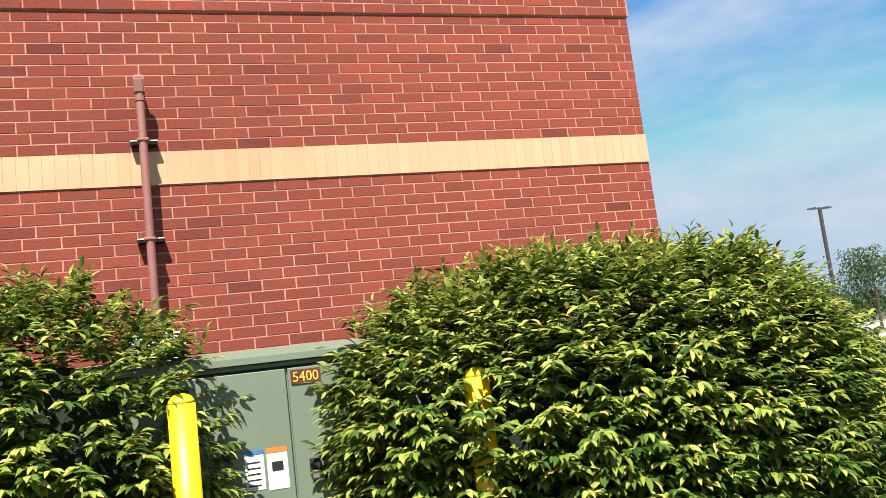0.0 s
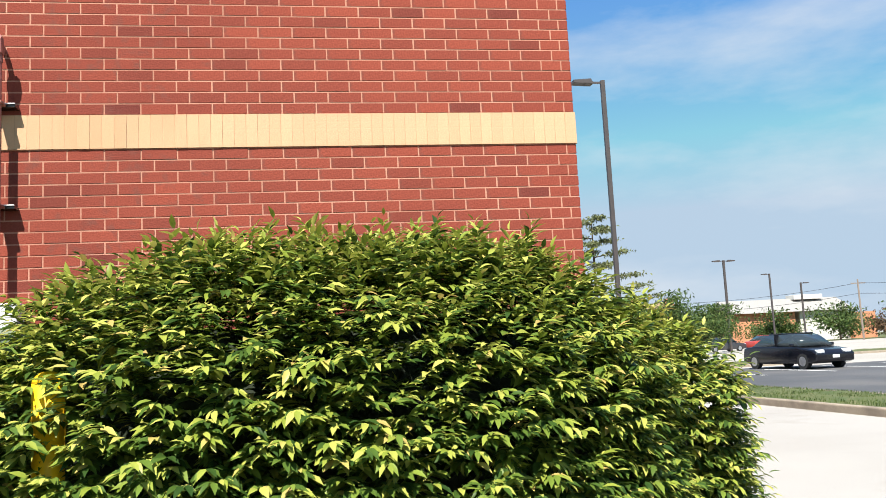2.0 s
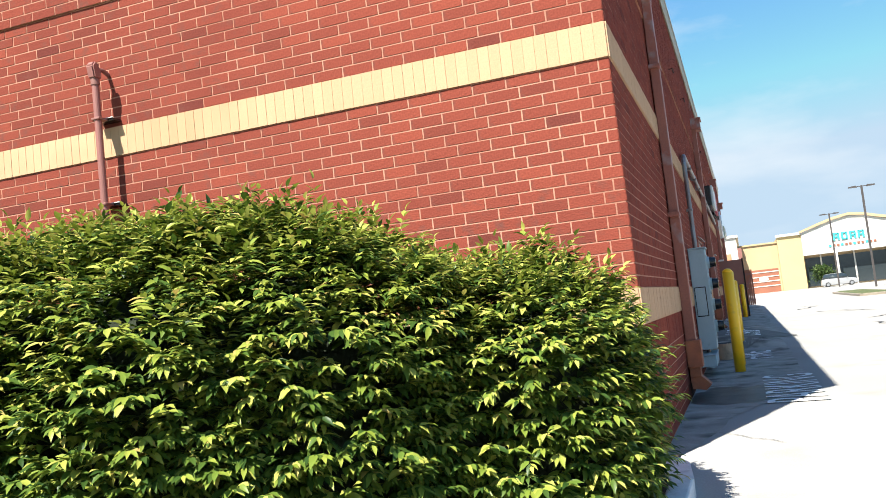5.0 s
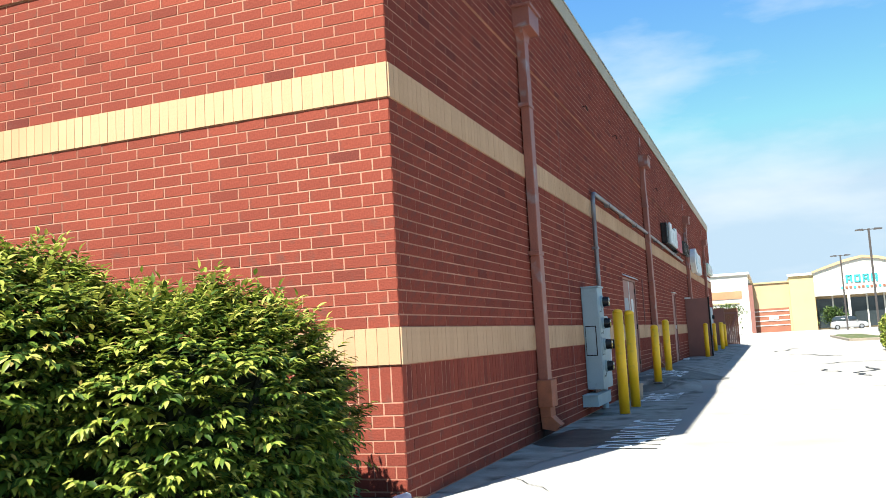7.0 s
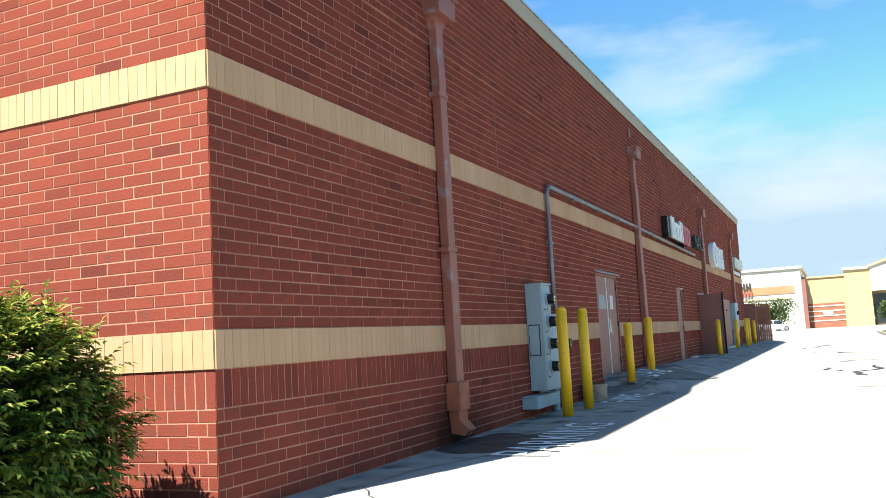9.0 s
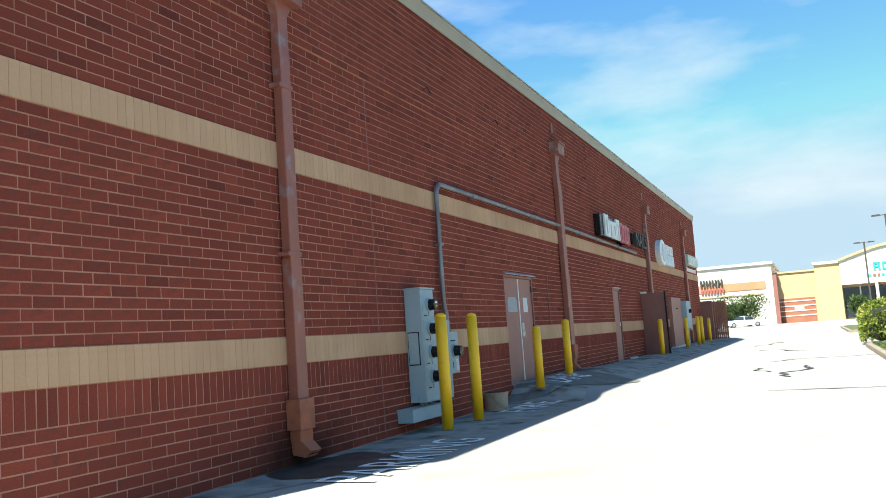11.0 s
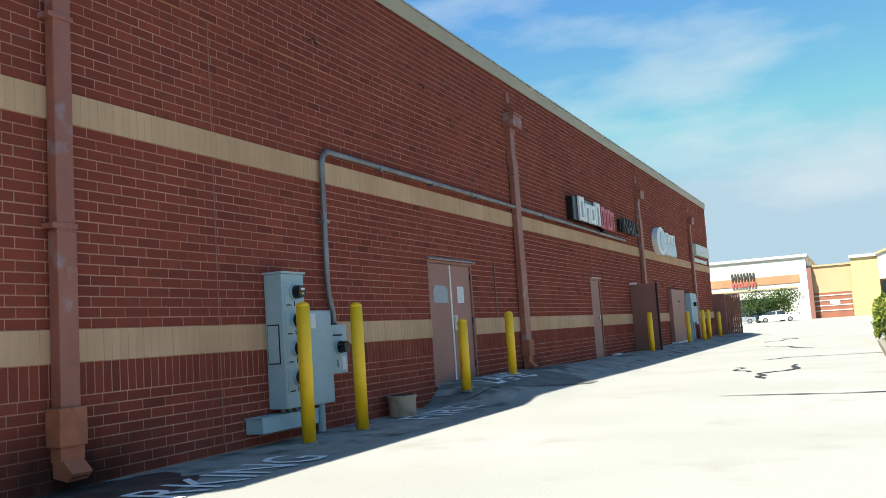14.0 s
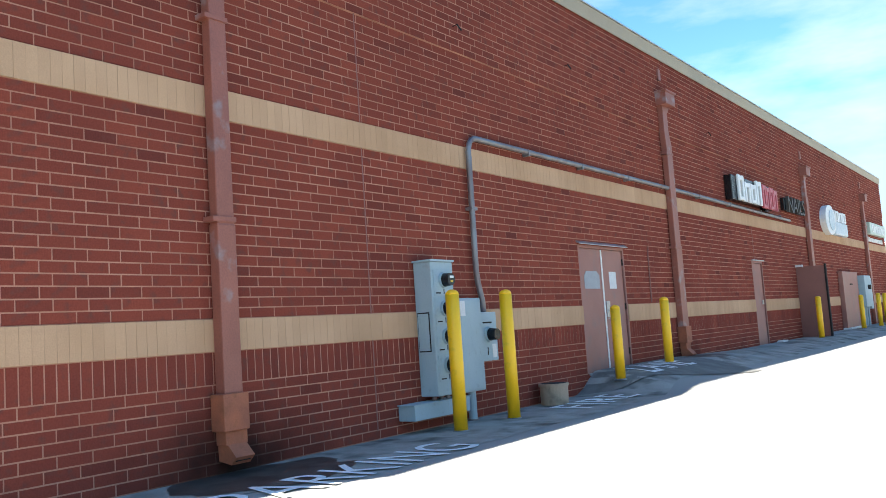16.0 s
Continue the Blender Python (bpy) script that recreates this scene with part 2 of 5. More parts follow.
def leaf_mat(name, stops, trans=0.25, rough=0.42):
    m = bpy.data.materials.new(name)
    m.use_nodes = True
    n, l = m.node_tree.nodes, m.node_tree.links
    b = n["Principled BSDF"]
    b.inputs["Roughness"].default_value = rough
    b.inputs["Specular IOR Level"].default_value = 0.22
    g = n.new("ShaderNodeNewGeometry")
    r = n.new("ShaderNodeValToRGB")
    els = r.color_ramp.elements
    els[0].position, els[0].color = stops[0][0], (*stops[0][1], 1)
    els[1].position, els[1].color = stops[-1][0], (*stops[-1][1], 1)
    for p, q in stops[1:-1]:
        els.new(p).color = (*q, 1)
    l.new(g.outputs["Random Per Island"], r.inputs[0])
    l.new(r.outputs[0], b.inputs["Base Color"])
    t = n.new("ShaderNodeBsdfTranslucent")
    l.new(r.outputs[0], t.inputs[0])
    mx = n.new("ShaderNodeMixShader")
    mx.inputs[0].default_value = trans
    l.new(b.outputs[0], mx.inputs[1])
    l.new(t.outputs[0], mx.inputs[2])
    l.new(mx.outputs[0], n["Material Output"].inputs[0])
    return m


M_LEAF = leaf_mat("shrub_leaf", [(0.0, (0.022, 0.052, 0.011)), (0.4, (0.062, 0.11, 0.018)), (0.75, (0.122, 0.18, 0.028)), (1.0, (0.20, 0.25, 0.04))], 0.2, 0.42)
M_TIP = leaf_mat("shrub_young_leaf", [(0.0, (0.18, 0.23, 0.03)), (0.5, (0.30, 0.33, 0.06)), (0.9, (0.44, 0.43, 0.10)), (1.0, (0.42, 0.30, 0.10))], 0.25, 0.42)
# near-black green that paints the deep shade inside shrubs and hedge
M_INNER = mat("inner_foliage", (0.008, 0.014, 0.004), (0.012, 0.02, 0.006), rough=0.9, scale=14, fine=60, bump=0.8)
M_BLADE = leaf_mat("grass_blade", [(0.0, (0.045, 0.08, 0.02)), (1.0, (0.12, 0.16, 0.05))], 0.3)
M_TREELEAF = leaf_mat("tree_leaf", [(0.0, (0.03, 0.06, 0.014)), (0.6, (0.055, 0.095, 0.022)), (1.0, (0.10, 0.13, 0.035))], 0.2, 0.6)
M_REDLEAF = leaf_mat("reddish_leaf", [(0.0, (0.07, 0.04, 0.025)), (1.0, (0.14, 0.09, 0.045))], 0.2, 0.6)
M_NEEDLE = leaf_mat("needles", [(0.0, (0.08, 0.105, 0.045)), (1.0, (0.2, 0.21, 0.09))], 0.2, 0.6)


# ---- mesh helpers ----
def link_mesh(name, me, material, parent=None, label=""):
    if material:
        me.materials.append(material)
    ob = new(name, me)
    if parent:
        ob.parent = parent
    if label:
        ob["label"] = label
    return ob


def part(name, bm, material, parent, label="", smooth=False):
    me = bpy.data.meshes.new(name)
    bm.to_mesh(me)
    bm.free()
    if smooth:
        for p in me.polygons:
            p.use_smooth = True
    return link_mesh(name, me, material, parent, label)


def thing(name, label, category, m=None, group="", kind=""):
    ob = new(name)
    if m is not None:
        ob.matrix_basis = m
    return tagged(ob, label, category, group, kind)


def box(x0, y0, z0, x1, y1, z1, bev=0.0, bm=None):
    bm = bm or bmesh.new()
    r = bmesh.ops.create_cube(bm, size=1)
    for v in r["verts"]:
        v.co = (x0 + (v.co.x + 0.5) * (x1 - x0), y0 + (v.co.y + 0.5) * (y1 - y0), z0 + (v.co.z + 0.5) * (z1 - z0))
    if bev:
        es = list({e for v in r["verts"] for e in v.link_edges})
        bmesh.ops.bevel(bm, geom=es, offset=bev, segments=2, affect="EDGES", profile=0.5)
    return bm


def rod(p, q, r, r2=None, seg=14, bm=None, caps=True):
    bm = bm or bmesh.new()
    p, q = Vector(p), Vector(q)
    d = q - p
    m = Matrix.Translation((p + q) / 2) @ d.to_track_quat("Z", "Y").to_matrix().to_4x4()
    bmesh.ops.create_cone(bm, cap_ends=caps, segments=seg, radius1=r, radius2=r if r2 is None else r2, depth=d.length, matrix=m)
    return bm


def tube(points, r, seg=12, bm=None):
    """A bent round pipe through the points."""
    bm = bm or bmesh.new()
    pts = [Vector(p) for p in points]
    rings = []
    ref = Vector((1, 0.01, 0.02))
    for i, p in enumerate(pts):
        d = (pts[min(i + 1, len(pts) - 1)] - pts[max(i - 1, 0)]).normalized()
        a = d.cross(ref).normalized()
        b = d.cross(a)
        rings.append([bm.verts.new(p + r * (math.cos(2 * math.pi * k / seg) * a + math.sin(2 * math.pi * k / seg) * b)) for k in range(seg)])
    for s, t in zip(rings, rings[1:]):
        for k in range(seg):
            bm.faces.new((s[k], s[(k + 1) % seg], t[(k + 1) % seg], t[k]))
    bm.faces.new(rings[0][::-1])
    bm.faces.new(rings[-1])
    bmesh.ops.recalc_face_normals(bm, faces=bm.faces)
    return bm


def arc(centre, r, a0, a1, n, u, v):
    c, u, v = Vector(centre), Vector(u), Vector(v)
    return [c + r * (math.cos(radians(a0 + (a1 - a0) * i / n)) * u + math.sin(radians(a0 + (a1 - a0) * i / n)) * v) for i in range(n + 1)]


def prism(outline, z0, z1, bm=None, plane="xy"):
    """An outline (a, b) drawn out along the third axis."""
    bm = bm or bmesh.new()
    def at(a, b, c):
        return {"xy": (a, b, c), "xz": (a, c, b), "yz": (c, a, b)}[plane]
    lo = [bm.verts.new(at(a, b, z0)) for a, b in outline]
    hi = [bm.verts.new(at(a, b, z1)) for a, b in outline]
    n = len(outline)
    bm.faces.new(lo[::-1])
    bm.faces.new(hi)
    for i in range(n):
        bm.faces.new((lo[i], lo[(i + 1) % n], hi[(i + 1) % n], hi[i]))
    bmesh.ops.recalc_face_normals(bm, faces=bm.faces)
    return bm


def raw(name, verts, faces, material, parent=None, label="", smooth=False):
    me = bpy.data.meshes.new(name)
    me.from_pydata([tuple(map(float, v)) for v in verts], [], [tuple(map(int, f)) for f in faces])
    me.update()
    if smooth:
        for p in me.polygons:
            p.use_smooth = True
    return link_mesh(name, me, material, parent, label)


def lettering(name, text, height, width, depth, material, parent, m, label=""):
    """Built-in font, stretched to width by height, lying in its own xy plane."""
    cu = bpy.data.curves.new(name, "FONT")
    cu.body, cu.size, cu.extrude, cu.resolution_u = text, 1.0, 0.0, 3
    tmp = bpy.data.objects.new(name, cu)
    scene.collection.objects.link(tmp)
    bpy.context.view_layer.update()
    me = bpy.data.meshes.new_from_object(tmp.evaluated_get(bpy.context.evaluated_depsgraph_get()))
    bpy.data.objects.remove(tmp)
    co = np.array([v.co[:] for v in me.vertices])
    lo, hi = co.min(0), co.max(0)
    for v in me.vertices:
        v.co = ((v.co.x - lo[0]) / (hi[0] - lo[0]) * width, (v.co.y - lo[1]) / (hi[1] - lo[1]) * height, 0)
    bm = bmesh.new()
    bm.from_mesh(me)
    if depth:
        r = bmesh.ops.extrude_face_region(bm, geom=bm.faces[:])
        for v in r["geom"]:
            if isinstance(v, bmesh.types.BMVert):
                v.co.z += depth
        bmesh.ops.recalc_face_normals(bm, faces=bm.faces)
    bm.transform(m)
    bpy.data.meshes.remove(me)
    return part(name, bm, material, parent, label)


def sstep(a):
    a = min(1.0, max(0.0, a))
    return a * a * (3 - 2 * a)


# ---- ground ----
WX, WY, WEND = 6.03, 8.30, 51.6        # the building's corner and the far end of its long wall
def ground_z(x, y):
    """The paving swells up along the long wall from the double door onwards."""
    if y < 18.5 or x > 8.6 or x < 4:
        return 0.0
    rise = 0.34 * sstep((y - 19.7) / 0.8) - 0.09 * sstep((y - 23) / 6)
    return rise * (1 - sstep((x - 6.45) / 1.9)) * (1 - sstep((y - 56) / 8))


xs = [-1500, -600, -200, -80, -30, -12, -4, 0, 3, 5.5] + [5.9 + 0.15 * i for i in range(19)] + [9.5, 11, 12.9, 16, 22, 30, 60, 120, 300, 800, 2000]
ys = [-1500, -500, -150, -50, -20, -8, 0, 6, 12, 16, 18] + [18.5 + 0.3 * i for i in range(22)] + [26, 27, 28, 29, 30, 33, 36, 40, 46, 52, 56, 58, 60, 62, 64, 70, 90, 130, 200, 400, 900, 2500]
verts = [(x, y, ground_z(x, y)) for y in ys for x in xs]
W = len(xs)
faces = [(j * W + i, j * W + i + 1, (j + 1) * W + i + 1, (j + 1) * W + i) for j in range(len(ys) - 1) for i in range(W - 1)]
tagged(raw("ground", verts, faces, M_CONC, smooth=True), "pale sunlit concrete paving with faint cracks", "ground", kind="structure")


def sheet(name, x0, y0, x1, y1, z, material, label, category="ground", step=None):
    nx = max(1, int((x1 - x0) / step)) if step else 1
    ny = max(1, int((y1 - y0) / step)) if step else 1
    v = [(x0 + (x1 - x0) * i / nx, y0 + (y1 - y0) * j / ny, z + (ground_z(x0 + (x1 - x0) * i / nx, y0 + (y1 - y0) * j / ny) if step else 0)) for j in range(ny + 1) for i in range(nx + 1)]
    f = [(j * (nx + 1) + i, j * (nx + 1) + i + 1, (j + 1) * (nx + 1) + i + 1, (j + 1) * (nx + 1) + i) for j in range(ny) for i in range(nx)]
    return tagged(raw(name, v, f, material, smooth=True), label, category, kind="structure")


# stained strip of paving along the long wall; uneven outer edge follows its cast shadow
v, f = [], []
n = 190
for j in range(n + 1):
    y = 8.9 + (60 - 8.9) * j / n
    edge = WX + min(1.45, 0.3 * (y - 8.6)) + 0.22 * noise.noise(Vector((y * 0.5, 3, 0))) + 0.06 * noise.noise(Vector((y * 3, 1, 0)))
    for i in range(9):
        x = WX - 0.02 + (edge - WX + 0.02) * i / 8
        v.append((x, y, ground_z(x, y) + 0.006))
f = [(j * 9 + i, j * 9 + i + 1, (j + 1) * 9 + i + 1, (j + 1) * 9 + i) for j in range(n) for i in range(8)]
tagged(raw("pavement_apron", v, f, M_PATCH, smooth=True), "stained weathered grey paving strip along the brick wall", "pavement", kind="structure")
sheet("road", 15.3, -25, 75, 37.0, 0.008, M_ASPH, "dark asphalt parking surface with faded lines", "road")
sheet("pavement_far_lot", 15.3, 37.0, 220, 128, 0.006, M_LOT, "pale concrete parking lot in the distance", "pavement")
sheet("ground_far_verge", 30, 128, 900, 420, 0.02, M_GRASS, "distant grass verge", "grass")
for k, (x, y) in enumerate([(20 + 2.8 * i, 30.0) for i in range(12)]):
    sheet("parking_line", x, y, x + 0.12, y + 5.2, 0.016, M_PAINT, "faded white parking bay line", "line")
for k in range(8):
    sheet("parking_line", 18 + 2.8 * k, 14.5, 18.12 + 2.8 * k, 19.0, 0.016, M_PAINT, "faded white parking bay line", "line")


def island(name, x0, y0, x1, y1, label):
    """A kerbed strip of turf: kerb stones round a turf pad with loose blades."""
    isl = thing(name, label, "grass strip", kind="structure")
    bm = bmesh.new()
    k = 0.16
    for a in ((x0, y0, x0 + k, y1), (x1 - k, y0, x1, y1), (x0 + k, y0, x1 - k, y0 + k), (x0 + k, y1 - k, x1 - k, y1)):
        box(a[0], a[1], -0.05, a[2], a[3], 0.15, 0.025, bm)
    part("kerb", bm, M_KERB, isl, "worn tan concrete kerb")
    nx, ny = max(2, int((x1 - x0) / 0.4)), max(2, int((y1 - y0) / 0.4))
    v = [(x0 + k + (x1 - x0 - 2 * k) * i / nx, y0 + k + (y1 - y0 - 2 * k) * j / ny, 0.14 + (0.05 * noise.noise(Vector((i * 0.4, j * 0.4, x0))) + 0.04 if 0 < i < nx and 0 < j < ny else 0)) for j in range(ny + 1) for i in range(nx + 1)]
    f = [(j * (nx + 1) + i, j * (nx + 1) + i + 1, (j + 1) * (nx + 1) + i + 1, (j + 1) * (nx + 1) + i) for j in range(ny) for i in range(nx)]
    raw("turf", v, f, M_GRASS, isl, smooth=True)
    return isl


def blades(name, count, place, h, material, parent=None, lean=0.5, w=0.006):
    rng = np.random.default_rng(5)
    v, f = [], []
    for i in range(count):
        x, y, z = place(rng)
        a = rng.uniform(0, 6.283)
        hh = h * rng.uniform(0.5, 1.2)
        d = np.array((math.cos(a), math.sin(a)))
        s = np.array((-d[1], d[0])) * w
        l = lean * hh * rng.uniform(0.3, 1.3)
        b = len(v)
        v += [(x + s[0], y + s[1], z), (x - s[0], y - s[1], z), (x + s[0] * .8 + d[0] * l * .4, y + s[1] * .8 + d[1] * l * .4, z + hh * .65), (x - s[0] * .8 + d[0] * l * .4, y - s[1] * .8 + d[1] * l * .4, z + hh * .65), (x + d[0] * l, y + d[1] * l, z + hh * 0.9)]
        f += [(b, b + 1, b + 3, b + 2), (b + 2, b + 3, b + 4)]
    return raw(name, v, f, material, parent)


verge = island("grass_verge", 12.97, -20, 15.3, 36.5, "mown green grass verge with a tan concrete kerb")
turf_blades = blades("grass_tufts", 16000, lambda r: (r.uniform(13.15, 15.1), r.uniform(10, 36), 0.15), 0.07, M_BLADE, verge)
turf_blades["kind"] = "stuff"
island("grass_island", 17.0, 39.0, 26.5, 43.5, "small kerbed grass island in the car park")
island("grass_island", 34.0, 50.0, 70.0, 55.0, "long kerbed grass island in the car park")
island("grass_island", 13.2, 58, 15.5, 75, "kerbed strip beside the far lot")

# planting bed before the front wall
bed = thing("planting_bed", "mulched planting bed with a white-painted concrete edge", "planting bed", kind="structure")
nx, ny = 50, 24
v = [(-10 + 16.2 * i / nx, 3.6 + 4.7 * j / ny, 0.05 + 0.05 * noise.noise(Vector((i * 0.6, j * 0.6, 2))) + 0.03) for j in range(ny + 1) for i in range(nx + 1)]
f = [(j * (nx + 1) + i, j * (nx + 1) + i + 1, (j + 1) * (nx + 1) + i + 1, (j + 1) * (nx + 1) + i) for j in range(ny) for i in range(nx)]
raw("mulch", v, f, M_SOIL, bed, smooth=True)
part("edging", box(6.2, 3.5, -0.03, 6.36, 7.2, 0.12, 0.02), M_WHITEKERB, bed, "chipped white-painted kerb")
part("edging", prism([(6.2, 7.2), (6.36, 7.2), (6.3, 7.75), (6.1, 8.2), (6.03, 8.28), (6.0, 8.1)], -0.03, 0.12), M_WHITEKERB, bed)
part("edging", box(-10, 3.44, -0.03, 6.2, 3.6, 0.15, 0.02), M_WHITEKERB, bed)
sheet("lawn", -40, -30, 6.2, 3.44, 0.01, M_GRASS, "mown lawn in front of the planting bed", "grass")

# painted fire-lane words
GROUND_WORDS = [("PARKING", 11.6, 14.65, 7.58, 6.9), ("FIRE", 17.95, 19.7, 7.15, 6.5), ("LANE", 20.55, 22.55, 7.02, 6.3)]
for word, y0, y1, xb, xt in GROUND_WORDS:
    ob = lettering("painted_word", word, xb - xt, y1 - y0, 0, M_PAINT, None, Matrix.Translation((xb, y0, 0)) @ Matrix.Rotation(radians(90), 4, "Z"))
    bm = bmesh.new()
    bm.from_mesh(ob.data)
    bmesh.ops.triangulate(bm, faces=bm.faces)
    bmesh.ops.subdivide_edges(bm, edges=bm.edges, cuts=2, use_grid_fill=True)
    for q in bm.verts:
        q.co.z = ground_z(q.co.x, q.co.y) + (0.014 if q.co.y < 19 else 0.024)
    bm.to_mesh(ob.data)
    bm.free()
    tagged(ob, "worn white painted word " + word + " on the paving", "road marking", kind="structure")

# damp stains below the spouts
for cx, cy, rr in ((6.55, 12.7, 0.75), (6.5, 24.6, 0.5)):
    ring = [(max(WX + 0.01, cx + rr * (1 + 0.35 * noise.noise(Vector((math.cos(a), math.sin(a), cx + cy)) * 1.7)) * math.cos(a) * 0.8), cy + rr * (1 + 0.4 * noise.noise(Vector((math.cos(a), math.sin(a), cy)) * 2.3)) * math.sin(a) * 1.3) for a in [2 * math.pi * k / 40 for k in range(40)]]
    vs = [(x, y, ground_z(x, y) + 0.0095) for x, y in ring] + [(cx, cy, ground_z(cx, cy) + 0.0095)]
    tagged(raw("pavement_stain", vs, [(k, (k + 1) % 40, 40) for k in range(40)], M_DAMP), "dark damp stain on the paving below a spout", "stain", kind="structure")
# cracks sealed with dark filler
def crack(x, y, heading, length, w):
    rng = random.Random(int(x * 100 + y * 10))
    pts = [(x, y)]
    a = heading
    for i in range(int(length / 0.22)):
        a += rng.uniform(-0.75, 0.75)
        a = heading + (a - heading) * 0.75
        pts.append((pts[-1][0] + 0.22 * math.cos(a), pts[-1][1] + 0.22 * math.sin(a)))
    v, f = [], []
    for i, (px, py) in enumerate(pts):
        q = pts[min(i + 1, len(pts) - 1)]
        o = pts[max(i - 1, 0)]
        d = Vector((q[0] - o[0], q[1] - o[1])).normalized()
        ww = w * rng.uniform(0.4, 1.2) * (0.2 if i in (0, len(pts) - 1) else 1)
        v += [(px - d.y * ww, py + d.x * ww, ground_z(px, py) + 0.009), (px + d.y * ww, py - d.x * ww, ground_z(px, py) + 0.009)]
    for i in range(len(pts) - 1):
        f.append((2 * i, 2 * i + 1, 2 * i + 3, 2 * i + 2))
    tagged(raw("sealed_crack", v, f, M_DARKSEAL), "jagged dark crack in the concrete paving", "crack", kind="structure")
for c in ((10.6, 20.2, 0.5, 2.6, 0.05), (10.9, 23.5, 1.3, 4.5, 0.06), (10.2, 30, 1.0, 4, 0.06), (11.2, 36, 1.4, 4, 0.07), (10.4, 25.5, 2.0, 2, 0.05), (7.0, 9.0, 1.9, 1.2, 0.008), (9.0, 44, 1.5, 5, 0.07)):
    crack(*c)
# dark patching over the hump
v, f = [], []
for i in range(25):
    s = i / 24
    x, y0 = 6.04 + 1.81 * s, 19.68 + 0.25 * s + 3.2 * s ** 3
    y1 = 23.6 + 0.25 * noise.noise(Vector((s * 6, 2, 1)))
    for j in range(13):
        y = y0 + (y1 - y0) * j / 12
        v.append((x, y, ground_z(x, y) + 0.011))
f = [(i * 13 + j, (i + 1) * 13 + j, (i + 1) * 13 + j + 1, i * 13 + j + 1) for i in range(24) for j in range(12)]
tagged(raw("pavement_patch", v, f, M_MOUND, smooth=True), "dark humped patch of rough paving by the double door", "pavement", kind="structure")
# lip of the patched hump
v, f = [], []
for i in range(41):
    s = i / 40
    x, y = 6.1 + 1.75 * s, 19.75 + 0.25 * s + 3.2 * s ** 3
    ww = 0.022 + 0.016 * noise.noise(Vector((s * 20, 0, 4)))
    v += [(x, y - ww, ground_z(x, y) + 0.016), (x, y + ww, ground_z(x, y) + 0.016)]
f = [(2 * i, 2 * i + 1, 2 * i + 3, 2 * i + 2) for i in range(40)]
tagged(raw("pavement_seam", v, f, M_DARKSEAL), "dark broken edge of the patched paving", "seam", kind="structure")

# ---- the brick building ----
C = 0.1016                                     # one course; a brick is three courses long
LB0, LB1, UB0, UB1 = 1.128, 1.433, 3.363, 3.668
CORBEL, TOP = UB1 + 13 * C, 6.6


def course_rows():
    """Bottom, height, kind of every course from the ground to the parapet."""
    rows = []
    z = 0.823
    for i in range(8):
        rows.append((z - (i + 1) * C, C, "s", (7 - i) % 2))
    rows.append((0.823, 3 * C, "red_soldier", 0))
    rows.append((LB0, 3 * C, "tan_soldier", 0))
    for i in range(19):
        rows.append((LB1 + i * C, C, "s", i % 2))
    rows.append((UB0, 3 * C, "tan_soldier", 0))
    i = 0
    z = UB1
    while z + C < TOP + 0.05:
        rows.append((z, C, "s", i % 2))
        z += C
        i += 1
    return rows


def bricks(length, gaps, long_wall):
    """(start, end, bottom, top, kind) of each piece along a wall, measured from the corner; gaps: openings."""
    wide = 0.0054
    res = []
    for z, h, kind, odd in course_rows():
        ends = [0.0]
        J = 0.0012 if kind == "tan_soldier" else wide
        if kind == "s":
            # quoins: a header and a two-thirds brick in every second course
            if odd == (1 if long_wall else 0):
                ends += [0.095, 0.29]
            else:
                ends += [0.18]
            step = 3 * C
        else:
            step = C
        while ends[-1] < length:
            ends.append(ends[-1] + step)
        for a, b in zip(ends, ends[1:]):
            b = min(b, length)
            pieces = [(a, b)]
            for g0, g1, gz0, gz1 in gaps:
                if z + h > gz0 + 0.02 and z < gz1 - 0.02:
                    nxt = []
                    for p, q in pieces:
                        if q <= g0 or p >= g1:
                            nxt.append((p, q))
                        else:
                            if p < g0 - 0.02:
                                nxt.append((p, g0))
                            if q > g1 + 0.02:
                                nxt.append((g1, q))
                    pieces = nxt
            for p, q in pieces:
                res.append((p + J, q - J, z + J, z + h - J, kind))
    return res


def brick_box(a, b, z0, z1, out, back, place):
    c = 0.0018                                 # worn arris
    return [place(a, back, z0), place(b, back, z0), place(b, back, z1), place(a, back, z1),
            place(a + c, out, z0 + c), place(b - c, out, z0 + c), place(b - c, out, z1 - c), place(a + c, out, z1 - c)]
BF = [(4, 5, 6, 7), (0, 1, 5, 4), (1, 2, 6, 5), (2, 3, 7, 6), (3, 0, 4, 7)]


